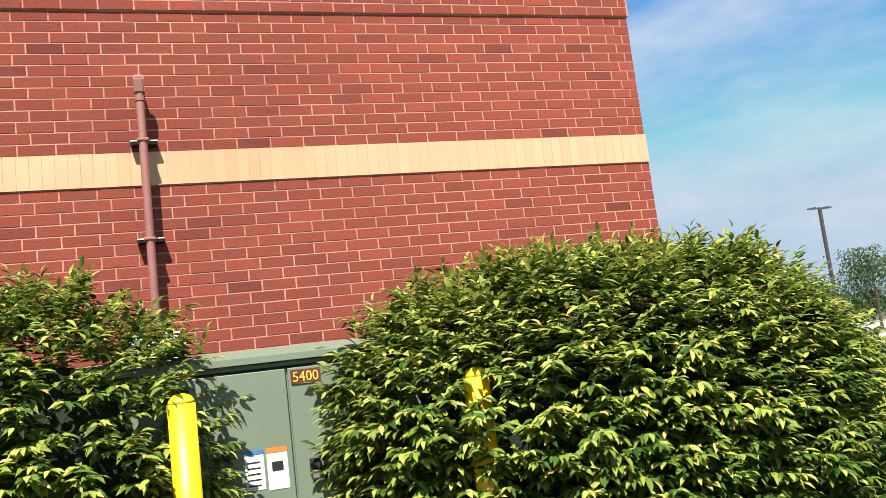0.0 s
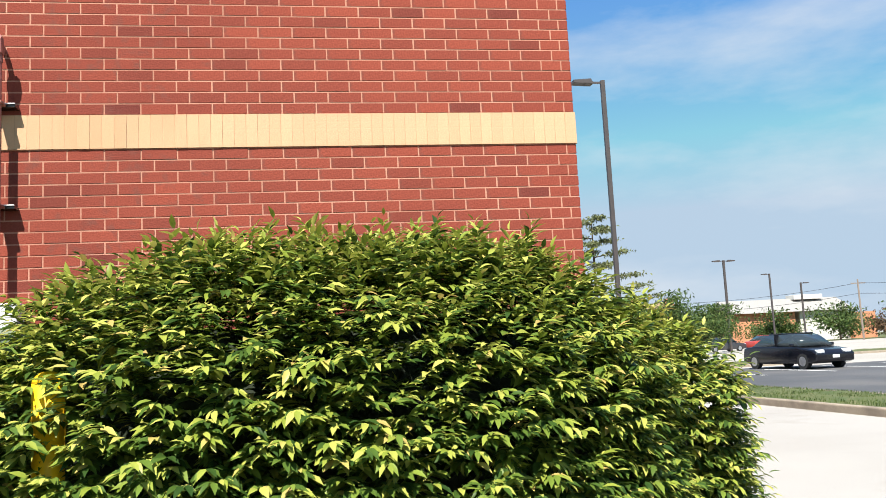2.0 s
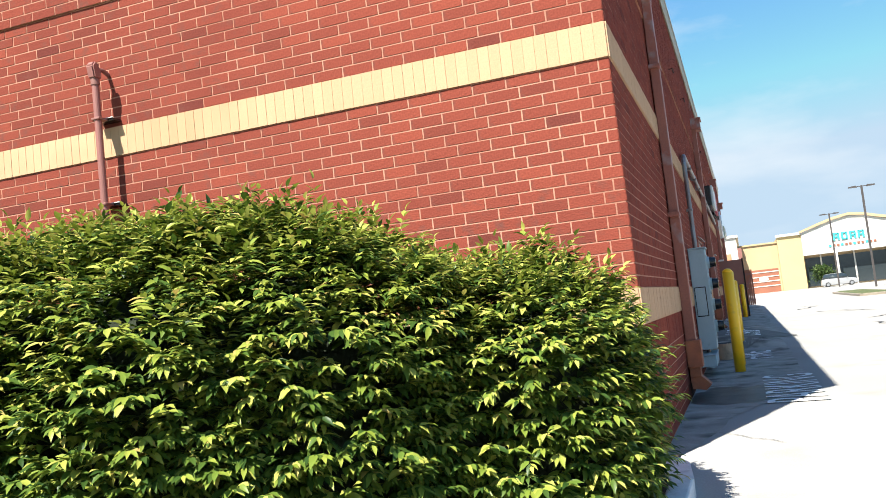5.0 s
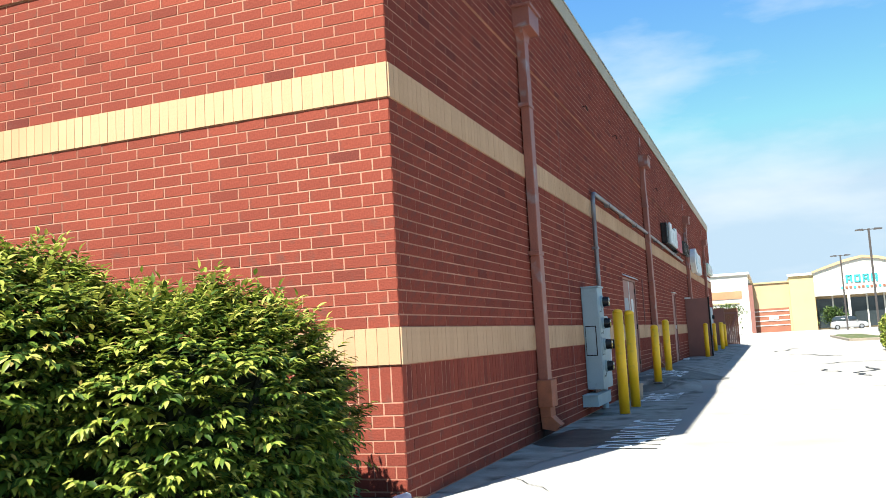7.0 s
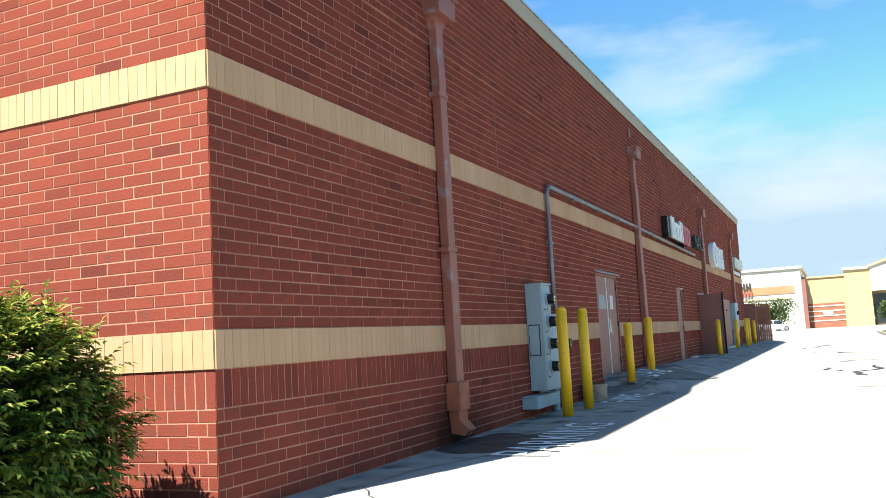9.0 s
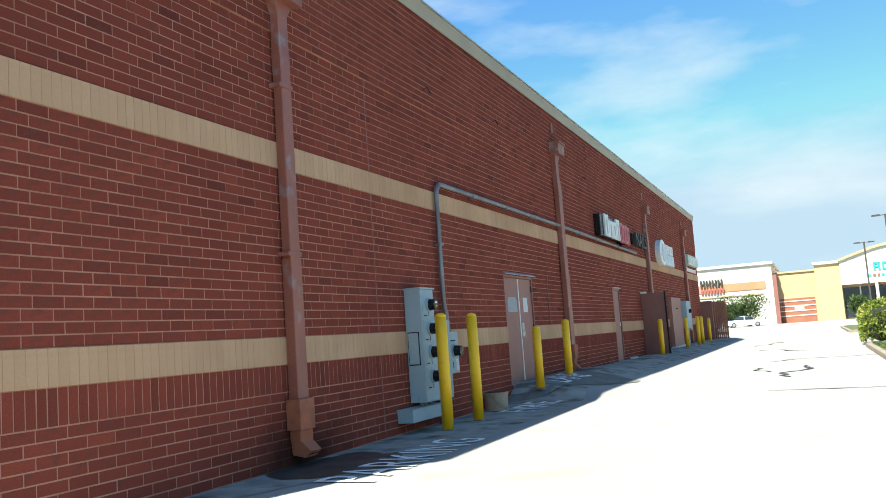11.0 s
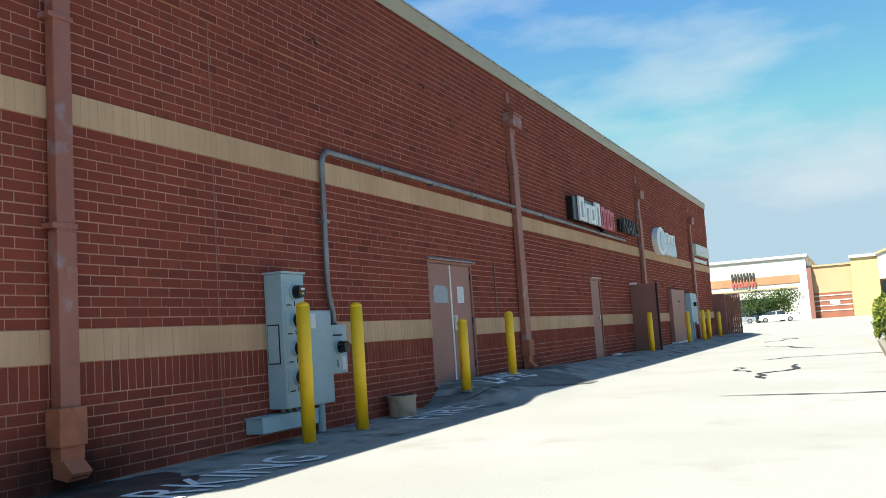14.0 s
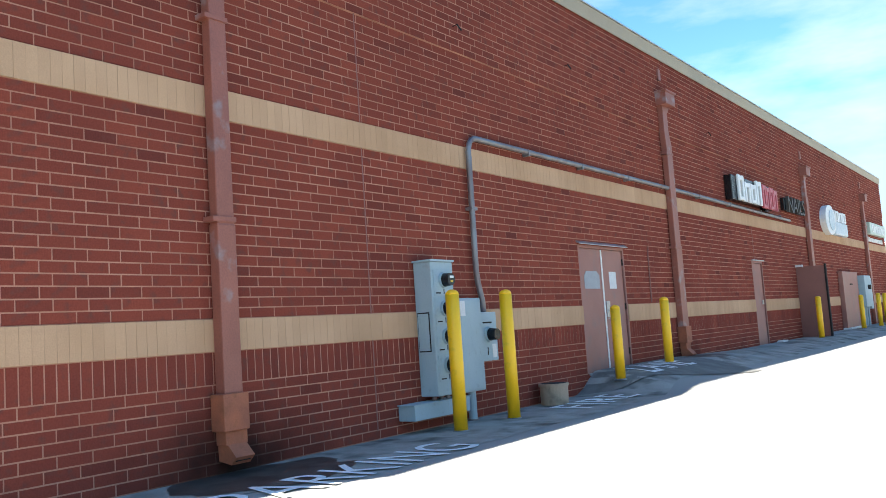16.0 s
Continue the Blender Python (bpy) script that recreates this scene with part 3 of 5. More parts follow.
def lay(wall, length, gaps, place, long_wall, stretch, flip):
    """Lay the bricks of one wall: those within the stretch singly, the rest joined."""
    rng = random.Random(3)
    joined = {"s": ([], []), "tan": ([], [])}
    singles = []
    for a, b, z0, z1, kind in bricks(length, gaps, long_wall):
        tan = kind == "tan_soldier"
        proud = 0.0035 + rng.uniform(-0.0015, 0.0015) + (0.014 if tan else 0) + (0.022 if z0 > CORBEL - 0.01 else 0)
        mid, zm = (a + b) / 2, (z0 + z1) / 2
        if stretch[0] < mid < stretch[1] and stretch[2] < zm < stretch[3] and len(singles) < 300:
            singles.append((a, b, z0, z1, proud, tan))
            continue
        vs, fs = joined["tan" if tan else "s"]
        o = len(vs)
        vs += brick_box(a, b, z0, z1, proud, -0.004, place)
        fs += [tuple(o + i for i in (q[::-1] if flip else q)) for q in BF]
    for key, material in (("s", M_BRICK_J), ("tan", M_TAN_J)):
        vs, fs = joined[key]
        ob = raw("brick_field" if key == "s" else "band_field", vs, fs, material, wall, "red face brick" if key == "s" else "buff soldier-course brick")
        ob["kind"] = "stuff"
    return singles


def lay_singles(wall, singles, place, flip):
    shared = {}
    for a, b, z0, z1, proud, tan in singles:
        key = (round(b - a, 3), round(z1 - z0, 3), tan, round(proud, 3))
        if key not in shared:
            L, H = b - a, z1 - z0
            o = place(0, 0, 0)
            vs = [tuple(p - q for p, q in zip(w, o)) for w in brick_box(0, L, 0, H, proud, -0.004, place)]
            me = bpy.data.meshes.new("brick")
            me.from_pydata(vs, [], [q[::-1] if flip else q for q in BF])
            me.materials.append(M_TAN_P if tan else M_BRICK_P)
            shared[key] = me
        ob = new("brick", shared[key])
        ob.parent = wall
        ob.location = place(a, 0, z0)


def place_side(s, d, z):
    return (WX - 0.005 + d, WY + s, z)


def place_front(s, d, z):
    return (WX - s, WY + 0.005 - d, z)


D1 = (20.18, 22.0, 0.30, 2.46)                 # double door: start, end, sill, head
D2 = (30.0, 30.95, 0.24, 2.44)
wall_side = part("wall_side", box(WX - 0.31, WY + 0.02, -0.3, WX - 0.005, D1[0], TOP), M_MORTAR, None)
bm = bmesh.new()
bm.from_mesh(wall_side.data)
box(WX - 0.31, D1[0], D1[3], WX - 0.005, D1[1], TOP, 0, bm)
box(WX - 0.31, D1[0], -0.3, WX - 0.005, D1[1], D1[2], 0, bm)
box(WX - 0.31, D1[1], -0.3, WX - 0.005, D2[0], TOP, 0, bm)
box(WX - 0.31, D2[0], D2[3], WX - 0.005, D2[1], TOP, 0, bm)
box(WX - 0.31, D2[0], -0.3, WX - 0.005, D2[1], D2[2], 0, bm)
box(WX - 0.31, D2[1], -0.3, WX - 0.005, WEND, TOP, 0, bm)
bm.to_mesh(wall_side.data)
bm.free()
tagged(wall_side, "long red brick wall in shade with two buff bands", "wall", kind="structure")
wall_front = tagged(part("wall_front", box(-14, WY + 0.005, -0.3, WX - 0.012, WY + 0.31, TOP), M_MORTAR, None), "sunlit red brick end wall with buff soldier band", "wall", kind="structure")
tagged(part("wall_back", box(-14, WEND - 0.3, -0.3, WX - 0.31, WEND, TOP), M_MORTAR, None), "plain far end wall of the building", "wall", kind="structure")
tagged(part("wall_west", box(-14.3, WY + 0.02, -0.3, -14, WEND, TOP), M_MORTAR, None), "plain west wall of the building", "wall", kind="structure")
tagged(part("roof", box(-14, WY + 0.31, TOP - 0.5, WX - 0.31, WEND - 0.3, TOP - 0.3), M_ROOF, None), "flat membrane roof", "roof", kind="structure")
gaps_side = [(D1[0] - WY, D1[1] - WY, D1[2], D1[3]), (D2[0] - WY, D2[1] - WY, D2[2], D2[3])]
side_singles = lay(wall_side, WEND - WY, gaps_side, place_side, True, (0.0, 2.6, 0.75, 3.7), False)
front_singles = lay(wall_front, 20.0, [], place_front, False, (0.0, 3.4, 2.3, 5.0), False)
cope = thing("trim_coping", "tan sheet-metal coping along the parapet", "coping", kind="structure")
bm = prism([(WX - 0.36, TOP), (WX + 0.035, TOP), (WX + 0.035, TOP - 0.02), (WX + 0.05, TOP - 0.02), (WX + 0.075, TOP + 0.24), (WX + 0.05, TOP + 0.26), (WX - 0.36, TOP + 0.22)], WY - 0.05, WEND + 0.05, plane="xz")
part("coping_side", bm, M_COPE, cope)
bm = prism([(WY + 0.36, TOP), (WY - 0.035, TOP), (WY - 0.05, TOP - 0.02), (WY - 0.075, TOP + 0.24), (WY - 0.05, TOP + 0.26), (WY + 0.36, TOP + 0.22)], -14.2, WX - 0.36, plane="yz")
part("coping_front", bm, M_COPE, cope)
part("drip_edge", box(WX + 0.02, WY - 0.07, TOP + 0.245, WX + 0.095, WEND + 0.05, TOP + 0.275, 0.005), M_METAL, cope, "weathered pale metal edge")
for z in (LB0, UB0):
    part("band_mortar", box(WX - 0.004, WY + 0.004, z + 0.004, WX + 0.0105, D1[0] if z == LB0 else WEND, z + 3 * C - 0.004), M_TANMORTAR, wall_side)
    part("band_mortar", box(-13.9, WY - 0.009, z + 0.004, WX - 0.012, WY + 0.004, z + 3 * C - 0.004), M_TANMORTAR, wall_front)
part("band_mortar", box(WX - 0.004, D1[1], LB0 + 0.004, WX + 0.0105, D2[0], LB1 - 0.004), M_TANMORTAR, wall_side)
part("band_mortar", box(WX - 0.004, D2[1], LB0 + 0.004, WX + 0.0105, WEND, LB1 - 0.004), M_TANMORTAR, wall_side)
# mortar behind the upper courses, which stand proud
part("upper_mortar", box(WX - 0.005, WY - 0.016, CORBEL + 0.004, WX + 0.0175, WEND, TOP - 0.004), M_MORTAR, wall_side)
part("upper_mortar", box(-13.9, WY - 0.0175, CORBEL + 0.004, WX - 0.005, WY + 0.005, TOP - 0.004), M_MORTAR, wall_front)
# movement joints of the long wall
for y, z0, z1 in ((14.84, 0.1, TOP), (30.3, 2.5, TOP), (41.2, 2.4, TOP)):
    tagged(part("wall_joint", box(WX - 0.006, y - 0.008, z0, WX + 0.002, y + 0.008, z1), M_BROWN, None), "sealed vertical movement joint in the brick", "joint", kind="structure")


# ---- rainwater pipes on the long wall ----
def downpipe(y, w, boot, low, label):
    dp = thing("downpipe", label, "downpipe", group="downpipes on the long wall")
    d0, d1 = WX + 0.012, WX + 0.13
    part("scupper", box(WX - 0.01, y - 0.06, 5.92, WX + 0.06, y + 0.08, 6.16, 0.01), M_PIPE, dp)
    hz = 5.28
    na, nb = (y - w / 2 - 0.03, y + w * 0.22) if w > 0.25 else (y - w / 2, y + w / 2)
    bm = box(d0 - 0.005, y - 0.26, hz + 0.06, d1 + 0.12, y + 0.26, hz + 0.34, 0.008)
    box(d0 - 0.005, y - 0.29, hz + 0.32, d1 + 0.15, y + 0.29, hz + 0.36, 0.006, bm)
    part("hopper", bm, M_PIPE, dp, "brown sheet-metal rain hopper")
    part("outlet", prism([(y - 0.2, hz + 0.06), (y + 0.2, hz + 0.06), (nb, hz - 0.08), (na, hz - 0.08)], d0, d1, plane="yz"), M_PIPE, dp)
    part("neck_pipe", box(d0, na, 4.72, d1 - 0.004, nb, hz - 0.06, 0.01), M_PIPE, dp)
    part("offset_bend", prism([(na, 4.73), (nb, 4.73), (y + w / 2, 4.5), (y - w / 2, 4.5)], d0, d1 - 0.002, plane="yz"), M_PIPE, dp)
    part("pipe_upper", box(d0, y - w / 2, 2.3, d1, y + w / 2, 4.52, 0.012), M_PIPE, dp)
    part("pipe_lower", box(d0 - 0.004, y - w / 2 - 0.008, low, d1 + 0.008, y + w / 2 + 0.008, 2.32, 0.012), M_PIPE, dp, "brown pipe with worn grey patches")
    for z in (2.34, 4.3):
        part("strap", box(WX - 0.005, y - w / 2 - 0.06, z, d1 + 0.014, y + w / 2 + 0.015, z + 0.05, 0.004), M_PIPE, dp)
    if boot:
        part("boot", box(WX + 0.002, y - 0.17, 0.40, d1 + 0.06, y + 0.13, 0.74, 0.01), M_RUST, dp, "rusty steel pipe guard")
        part("neck", box(d0, y - 0.13, 0.27, d1 + 0.02, y + 0.13, 0.41, 0.01), M_RUST, dp)
        bm = prism([(d0, 0.28), (d1 + 0.02, 0.28), (d1 + 0.13, 0.17), (d1 + 0.06, 0.10), (d0 + 0.01, 0.13)], y - 0.11, y + 0.11, plane="xz")
        part("spout", bm, M_RUST, dp, "open bent spout")
        # black slab set in the solid spout, coloured as its unlit opening
        part("spout_mouth", box(d1 + 0.03, y - 0.09, 0.13, d1 + 0.1, y + 0.09, 0.155), M_DARK, dp)
    return dp


downpipe(12.68, 0.2, True, 0.72, "brown square metal downpipe with rusty boot, against brick")
d = downpipe(24.5, 0.3, True, 0.72, "brown square metal downpipe with rusty boot beside the double door")
d.location.z = 0.2
downpipe(36.4, 0.3, False, 2.3, "brown metal downpipe ending at the steel enclosure")
downpipe(46.4, 0.3, False, 0.3, "brown metal downpipe beside the far cabinet")

# ---- electrical gear ----
meters = thing("meter_stack", "grey steel electric meter stack with four black meters", "meter cabinet")
bm = box(WX + 0.004, 15.67, 0.40, WX + 0.27, 16.13, 2.03, 0.012)
part("cabinet_body", bm, M_GREY, meters)
part("top_cap", box(WX + 0.002, 15.65, 2.03, WX + 0.29, 16.15, 2.055, 0.004), M_GREY, meters)
part("side_cover", box(WX + 0.04, 15.656, 0.95, WX + 0.196, 15.672, 1.40, 0.003), M_GREY, meters, "recessed side cover plate")
part("cover_gap", box(WX + 0.03, 15.664, 0.935, WX + 0.21, 15.671, 1.415), M_DARK, meters, "dark gap round the side cover")
for z in (0.70, 1.05, 1.39, 1.74):
    part("cover_panel", box(WX + 0.27, 15.71, z - 0.13, WX + 0.279, 16.07, z + 0.19, 0.004), M_GREY, meters)
    ring = part("meter_socket", rod((WX + 0.275, 15.90, z + 0.06), (WX + 0.315, 15.90, z + 0.06), 0.098, seg=24), M_GREY, meters)
    glass = part("meter_dome", rod((WX + 0.31, 15.90, z + 0.06), (WX + 0.41, 15.90, z + 0.06), 0.086, 0.076, 24), M_BLACK, ring, "glossy black glass meter")
    part("register", box(WX + 0.409, 15.87, z + 0.075, WX + 0.413, 15.945, z + 0.105, 0.001), M_PAPER, glass, "pale register plate")
    part("dial_disc", box(WX + 0.409, 15.88, z + 0.025, WX + 0.413, 15.93, z + 0.05, 0.001), M_GOLD, glass, "brass disc")
    part("rating_strip", box(WX + 0.278, 15.74, z - 0.105, WX + 0.2815, 15.84, z - 0.09), M_DARK, meters)
    part("rating_strip", box(WX + 0.278, 15.90, z - 0.112, WX + 0.2815, 15.915, z - 0.05), M_DARK, meters)
for y in (15.78, 15.92, 16.06):
    part("nipple", rod((WX + 0.12, y, 0.33), (WX + 0.12, y, 0.41), 0.03), M_GREY2, meters)
wire = thing("wiring_trough", "grey steel wiring trough fixed low on the brick wall", "trough")
part("trough_body", box(WX + 0.003, 15.22, 0.16, WX + 0.25, 16.35, 0.335, 0.008), M_GREY, wire)
part("trough_lid", box(WX + 0.001, 15.2, 0.335, WX + 0.26, 16.36, 0.347, 0.003), M_GREY, wire)
swb = thing("switch_box", "plain grey steel switch cabinet beside the meters", "electrical box")
part("cabinet_body", box(WX + 0.004, 16.26, 0.38, WX + 0.21, 16.80, 1.58, 0.01), M_GREY, swb)
part("cabinet_door", box(WX + 0.21, 16.28, 0.4, WX + 0.222, 16.78, 1.56, 0.004), M_GREY, swb)
part("notice", box(WX + 0.222, 16.31, 1.35, WX + 0.2245, 16.42, 1.54), M_PAPER, swb, "white warning label")
part("conduit", rod((WX + 0.1, 16.62, 0.02), (WX + 0.1, 16.62, 0.39), 0.055), M_GREY, swb)
part("conduit_foot", rod((WX + 0.1, 16.62, 0.0), (WX + 0.1, 16.62, 0.025), 0.08), M_GREY2, swb)
sm = thing("meter_box", "small grey meter box with one black meter", "meter box")
part("cabinet_body", box(WX + 0.004, 16.83, 0.74, WX + 0.16, 17.24, 1.39, 0.008), M_GREY, sm)
rg = part("meter_socket", rod((WX + 0.16, 17.03, 1.09), (WX + 0.19, 17.03, 1.09), 0.098, seg=24), M_GREY, sm)
part("meter_dome", rod((WX + 0.185, 17.03, 1.09), (WX + 0.3, 17.03, 1.09), 0.086, 0.074, 24), M_BLACK, rg, "glossy black glass meter")
part("notice", box(WX + 0.16, 17.1, 0.78, WX + 0.163, 17.2, 0.96), M_PAPER, sm)
part("rating_strip", box(WX + 0.16, 16.9, 1.24, WX + 0.163, 17.12, 1.26), M_DARK, sm)
part("rating_strip", box(WX + 0.16, 16.98, 0.82, WX + 0.163, 17.0, 0.92), M_DARK, sm)
cond = thing("electrical_conduit", "grey steel conduit rising and running along the brick wall", "conduit")
cx = WX + 0.07
pts = [(cx, 17.08, 1.39), (cx, 17.07, 1.55), (cx, 17.0, 1.78), (cx, 16.97, 1.95), (cx, 16.99, 3.60)] + arc((cx, 17.19, 3.60), 0.2, 180, 90, 6, (0, 1, 0), (0, 0, 1)) + [(cx, 24.2, 3.80), (cx, 30, 3.77), (cx, 34.1, 3.75)]
part("conduit_run", tube(pts, 0.04), M_GREY2, cond, smooth=True)
for y in (18.6, 20.4, 22.3, 26.2, 28.4, 31, 33):
    part("pipe_clip", box(WX, y - 0.02, 3.73, cx + 0.046, y + 0.02, 3.83, 0.004), M_GREY2, cond)
part("pipe_clip", box(WX, 16.92, 2.78, cx + 0.046, 17.05, 2.82, 0.004), M_GREY2, cond)
tagged(part("thin_conduit", tube([(WX + 0.012, 23.1, 1.45), (WX + 0.012, 23.12, 2.4), (WX + 0.012, 23.16, 2.54)], 0.012, 8), M_BROWN, None), "thin brown conduit on the brick", "conduit")
for y, z in ((16.9, 5.35), (20.2, 5.5), (27.3, 5.4)):
    tg = thing("wall_hook", "small rusty bracket on the brick wall", "bracket")
    part("bracket_arm", tube([(WX, y, z), (WX + 0.09, y, z + 0.015), (WX + 0.1, y + 0.09, z - 0.05)], 0.012, 8), M_BLACK, tg)
    part("bracket_plate", box(WX - 0.002, y - 0.03, z - 0.03, WX + 0.012, y + 0.03, z + 0.03), M_BROWN, tg)


# ---- bollards ----
def bollard(x, y, z, h, r, label):
    b = thing("bollard", label, "bollard", pose(x, y, z), "yellow bollards")
    bm = rod((0, 0, 0), (0, 0, h - 0.05), r, seg=28)
    part("sleeve", bm, M_YELLOW, b, smooth=False)
    bm = bmesh.new()
    bmesh.ops.create_uvsphere(bm, u_segments=28, v_segments=10, radius=r)
    for q in bm.verts:
        q.co.z = max(0, q.co.z) * 0.75 + h - 0.05
    part("dome_cap", bm, M_YELLOW, b, smooth=True)
    part("base_ring", rod((0, 0, -0.01), (0, 0, 0.015), r + 0.035, r + 0.01, 24), M_PATCH, b, "rough concrete collar")
    for p in b.children:
        if p.name.startswith("sleeve"):
            for q in p.data.polygons:
                q.use_smooth = abs(q.normal.z) < 0.5
    return b


for x, y, h in ((6.6, 15.66, 1.65), (6.6, 16.86, 1.65)):
    bollard(x, y, 0, h, 0.082, "tall yellow plastic-sleeved bollard guarding the meters")
for x, y, h in ((6.6, 20.18, 1.18), (6.6, 22.3, 1.18), (6.72, 33.8, 1.2), (6.6, 41.0, 1.2), (6.75, 43.6, 1.25), (6.7, 45.4, 1.25), (6.68, 48.6, 1.15)):
    bollard(x, y, ground_z(x, y), h, 0.08, "yellow plastic-sleeved bollard on stained paving")
bollard(1.10, 4.62, 0.05, 1.47, 0.062, "yellow bollard standing among the shrubs")
bollard(2.42, 4.36, 0.05, 1.43, 0.062, "yellow bollard half buried in the shrub")
pot = thing("concrete_pot", "round tan concrete pot standing on the paving", "pot", pose(6.3, 18.5, 0.0))
bm = rod((0, 0, 0), (0, 0, 0.3), 0.2, 0.21, 26)
part("pot_body", bm, M_POT, pot)
part("pot_rim", rod((0, 0, 0.27), (0, 0, 0.31), 0.222, 0.222, 26), M_POT, pot)
# black disc on the solid pot, painting the shade of its hollow
part("pot_hollow", rod((0, 0, 0.305), (0, 0, 0.313), 0.185, 0.185, 26), M_DARK, pot)

# ---- doors ----
door = thing("door_1", "closed brown steel double door with a white centre strip", "door", kind="structure")
y0, y1, z0, z1 = D1
ym = 21.08
fx = WX - 0.03
part("door_frame", box(WX - 0.12, y0, z0, WX - 0.002, y0 + 0.05, z1, 0.004), M_DOOR, door)
part("door_frame", box(WX - 0.12, y1 - 0.05, z0, WX - 0.002, y1, z1, 0.004), M_BROWN, door)
part("door_frame", box(WX - 0.12, y0 + 0.05, z1 - 0.05, WX - 0.002, y1 - 0.05, z1, 0.004), M_DOOR, door)
la = part("door_leaf", box(fx - 0.045, y0 + 0.055, z0 + 0.01, fx, ym - 0.003, z1 - 0.055, 0.003), M_DOOR, door)
lb = part("door_leaf", box(fx - 0.045, ym + 0.003, z0 + 0.01, fx, y1 - 0.055, z1 - 0.055, 0.003), M_DOOR, door)
part("astragal", box(fx, ym - 0.02, z0 + 0.02, fx + 0.012, ym + 0.025, z1 - 0.06, 0.003), M_WHITE, door, "white-painted centre strip")
bm = prism([(y0 + 0.2, 1.72), (ym - 0.12, 1.72), (ym - 0.12, 1.95), (ym - 0.22, 2.02), (y0 + 0.28, 2.02), (y0 + 0.2, 1.93)], fx, fx + 0.006, plane="yz")
part("patch_plate", bm, M_PLATE, la, "grey patch plate")
part("notice", box(fx, ym + 0.28, 1.72, fx + 0.004, ym + 0.56, 2.02), M_PAPER, lb, "faded paper notice")
part("lock_plate", box(fx, ym + 0.06, 1.22, fx + 0.02, ym + 0.2, 1.5, 0.004), M_METAL, lb)
part("pull_handle", tube([(fx, ym + 0.1, 1.2), (fx + 0.06, ym + 0.1, 1.2), (fx + 0.06, ym + 0.1, 1.34), (fx, ym + 0.1, 1.34)], 0.012, 8), M_METAL, lb, "steel pull handle")
for z in (0.6, 1.4, 2.2):
    part("hinge", rod((fx + 0.01, y1 - 0.055, z - 0.06), (fx + 0.01, y1 - 0.055, z + 0.06), 0.014, seg=8), M_BLACK, lb)
part("rain_drip", prism([(WX, z1 + 0.03), (WX + 0.07, z1), (WX + 0.07, z1 + 0.012), (WX, z1 + 0.06)], y0 - 0.06, y1 + 0.06, plane="xz"), M_METAL, door, "weathered metal drip cap")
part("threshold", box(WX - 0.12, y0 + 0.05, z0 - 0.02, WX + 0.02, y1 - 0.05, z0 + 0.012, 0.003), M_METAL, door)
door = thing("door_2", "closed single brown steel door", "door", kind="structure")
y0, y1, z0, z1 = D2
part("door_frame", box(WX - 0.12, y0, z0, WX + 0.004, y0 + 0.05, z1, 0.004), M_DOOR, door)
part("door_frame", box(WX - 0.12, y1 - 0.05, z0, WX + 0.004, y1, z1, 0.004), M_BROWN, door)
part("door_frame", box(WX - 0.12, y0 + 0.05, z1 - 0.05, WX + 0.004, y1 - 0.05, z1, 0.004), M_DOOR, door)
lf = part("door_leaf", box(fx - 0.045, y0 + 0.055, z0 + 0.01, fx, y1 - 0.055, z1 - 0.055, 0.003), M_DOOR, door)
part("lock_plate", box(fx, y1 - 0.25, 1.3, fx + 0.03, y1 - 0.15, 1.42, 0.004), M_METAL, lf)
part("rain_drip", box(WX, y0 - 0.04, z1 + 0.01, WX + 0.06, y1 + 0.04, z1 + 0.03), M_METAL, door)
part("door_stop", box(WX + 0.05, y1 + 0.5, ground_z(6.2, 31.4), WX + 0.22, y1 + 1.0, ground_z(6.2, 31.4) + 0.05, 0.01), M_WHITE, door)

# ---- steel doors standing open and far cabinets ----
gz = ground_z(6.5, 35)
enc = thing("steel_enclosure", "dark brown steel screen panels projecting from the wall", "enclosure")
part("panel", box(WX + 0.004, 34.5, gz, WX + 0.80, 34.56, 2.36, 0.006), M_BROWN, enc)
part("panel_edge", box(WX + 0.80, 34.48, gz, WX + 0.85, 34.6, 2.4, 0.004), M_DARK, enc)
part("head_trim", box(WX + 0.0, 34.44, 2.36, WX + 0.2, 34.6, 2.42, 0.004), M_PAPER, enc)
enc2 = thing("service_panel", "wide brown steel service panel on the brick wall", "panel")
part("panel", box(WX + 0.004, 40.4, gz + 0.06, WX + 0.16, 43.1, 2.33, 0.01), M_DOOR, enc2)
part("handle", box(WX + 0.16, 41.5, 1.85, WX + 0.19, 41.9, 1.89, 0.004), M_DARK, enc2)
part("white_sill", box(WX + 0.02, 40.3, gz, WX + 0.3, 43.2, gz + 0.06, 0.005), M_WHITE, enc2)
cab = thing("meter_cabinet", "grey far meter cabinet on conduit legs", "meter cabinet")
part("cabinet_body", box(WX + 0.1, 43.3, 1.0, WX + 0.36, 44.6, 2.2, 0.01), M_GREY, cab)
part("cabinet_body", box(WX + 0.1, 44.65, 0.9, WX + 0.3, 45.1, 2.1, 0.01), M_GREY, cab)
part("meter_dome", rod((WX + 0.36, 43.95, 1.75), (WX + 0.46, 43.95, 1.75), 0.09), M_BLACK, cab)
for y in (43.5, 43.9, 44.4):
    part("leg", rod((WX + 0.2, y, gz - 0.02), (WX + 0.2, y, 1.0), 0.05), M_GREY, cab)
gat = thing("waste_enclosure", "dark brown fenced waste enclosure with an open gate", "enclosure")
part("fence_wall", box(WX - 0.1, 51.8, 0, WX + 0.55, 52.0, 2.3, 0.01), M_BROWN, gat)
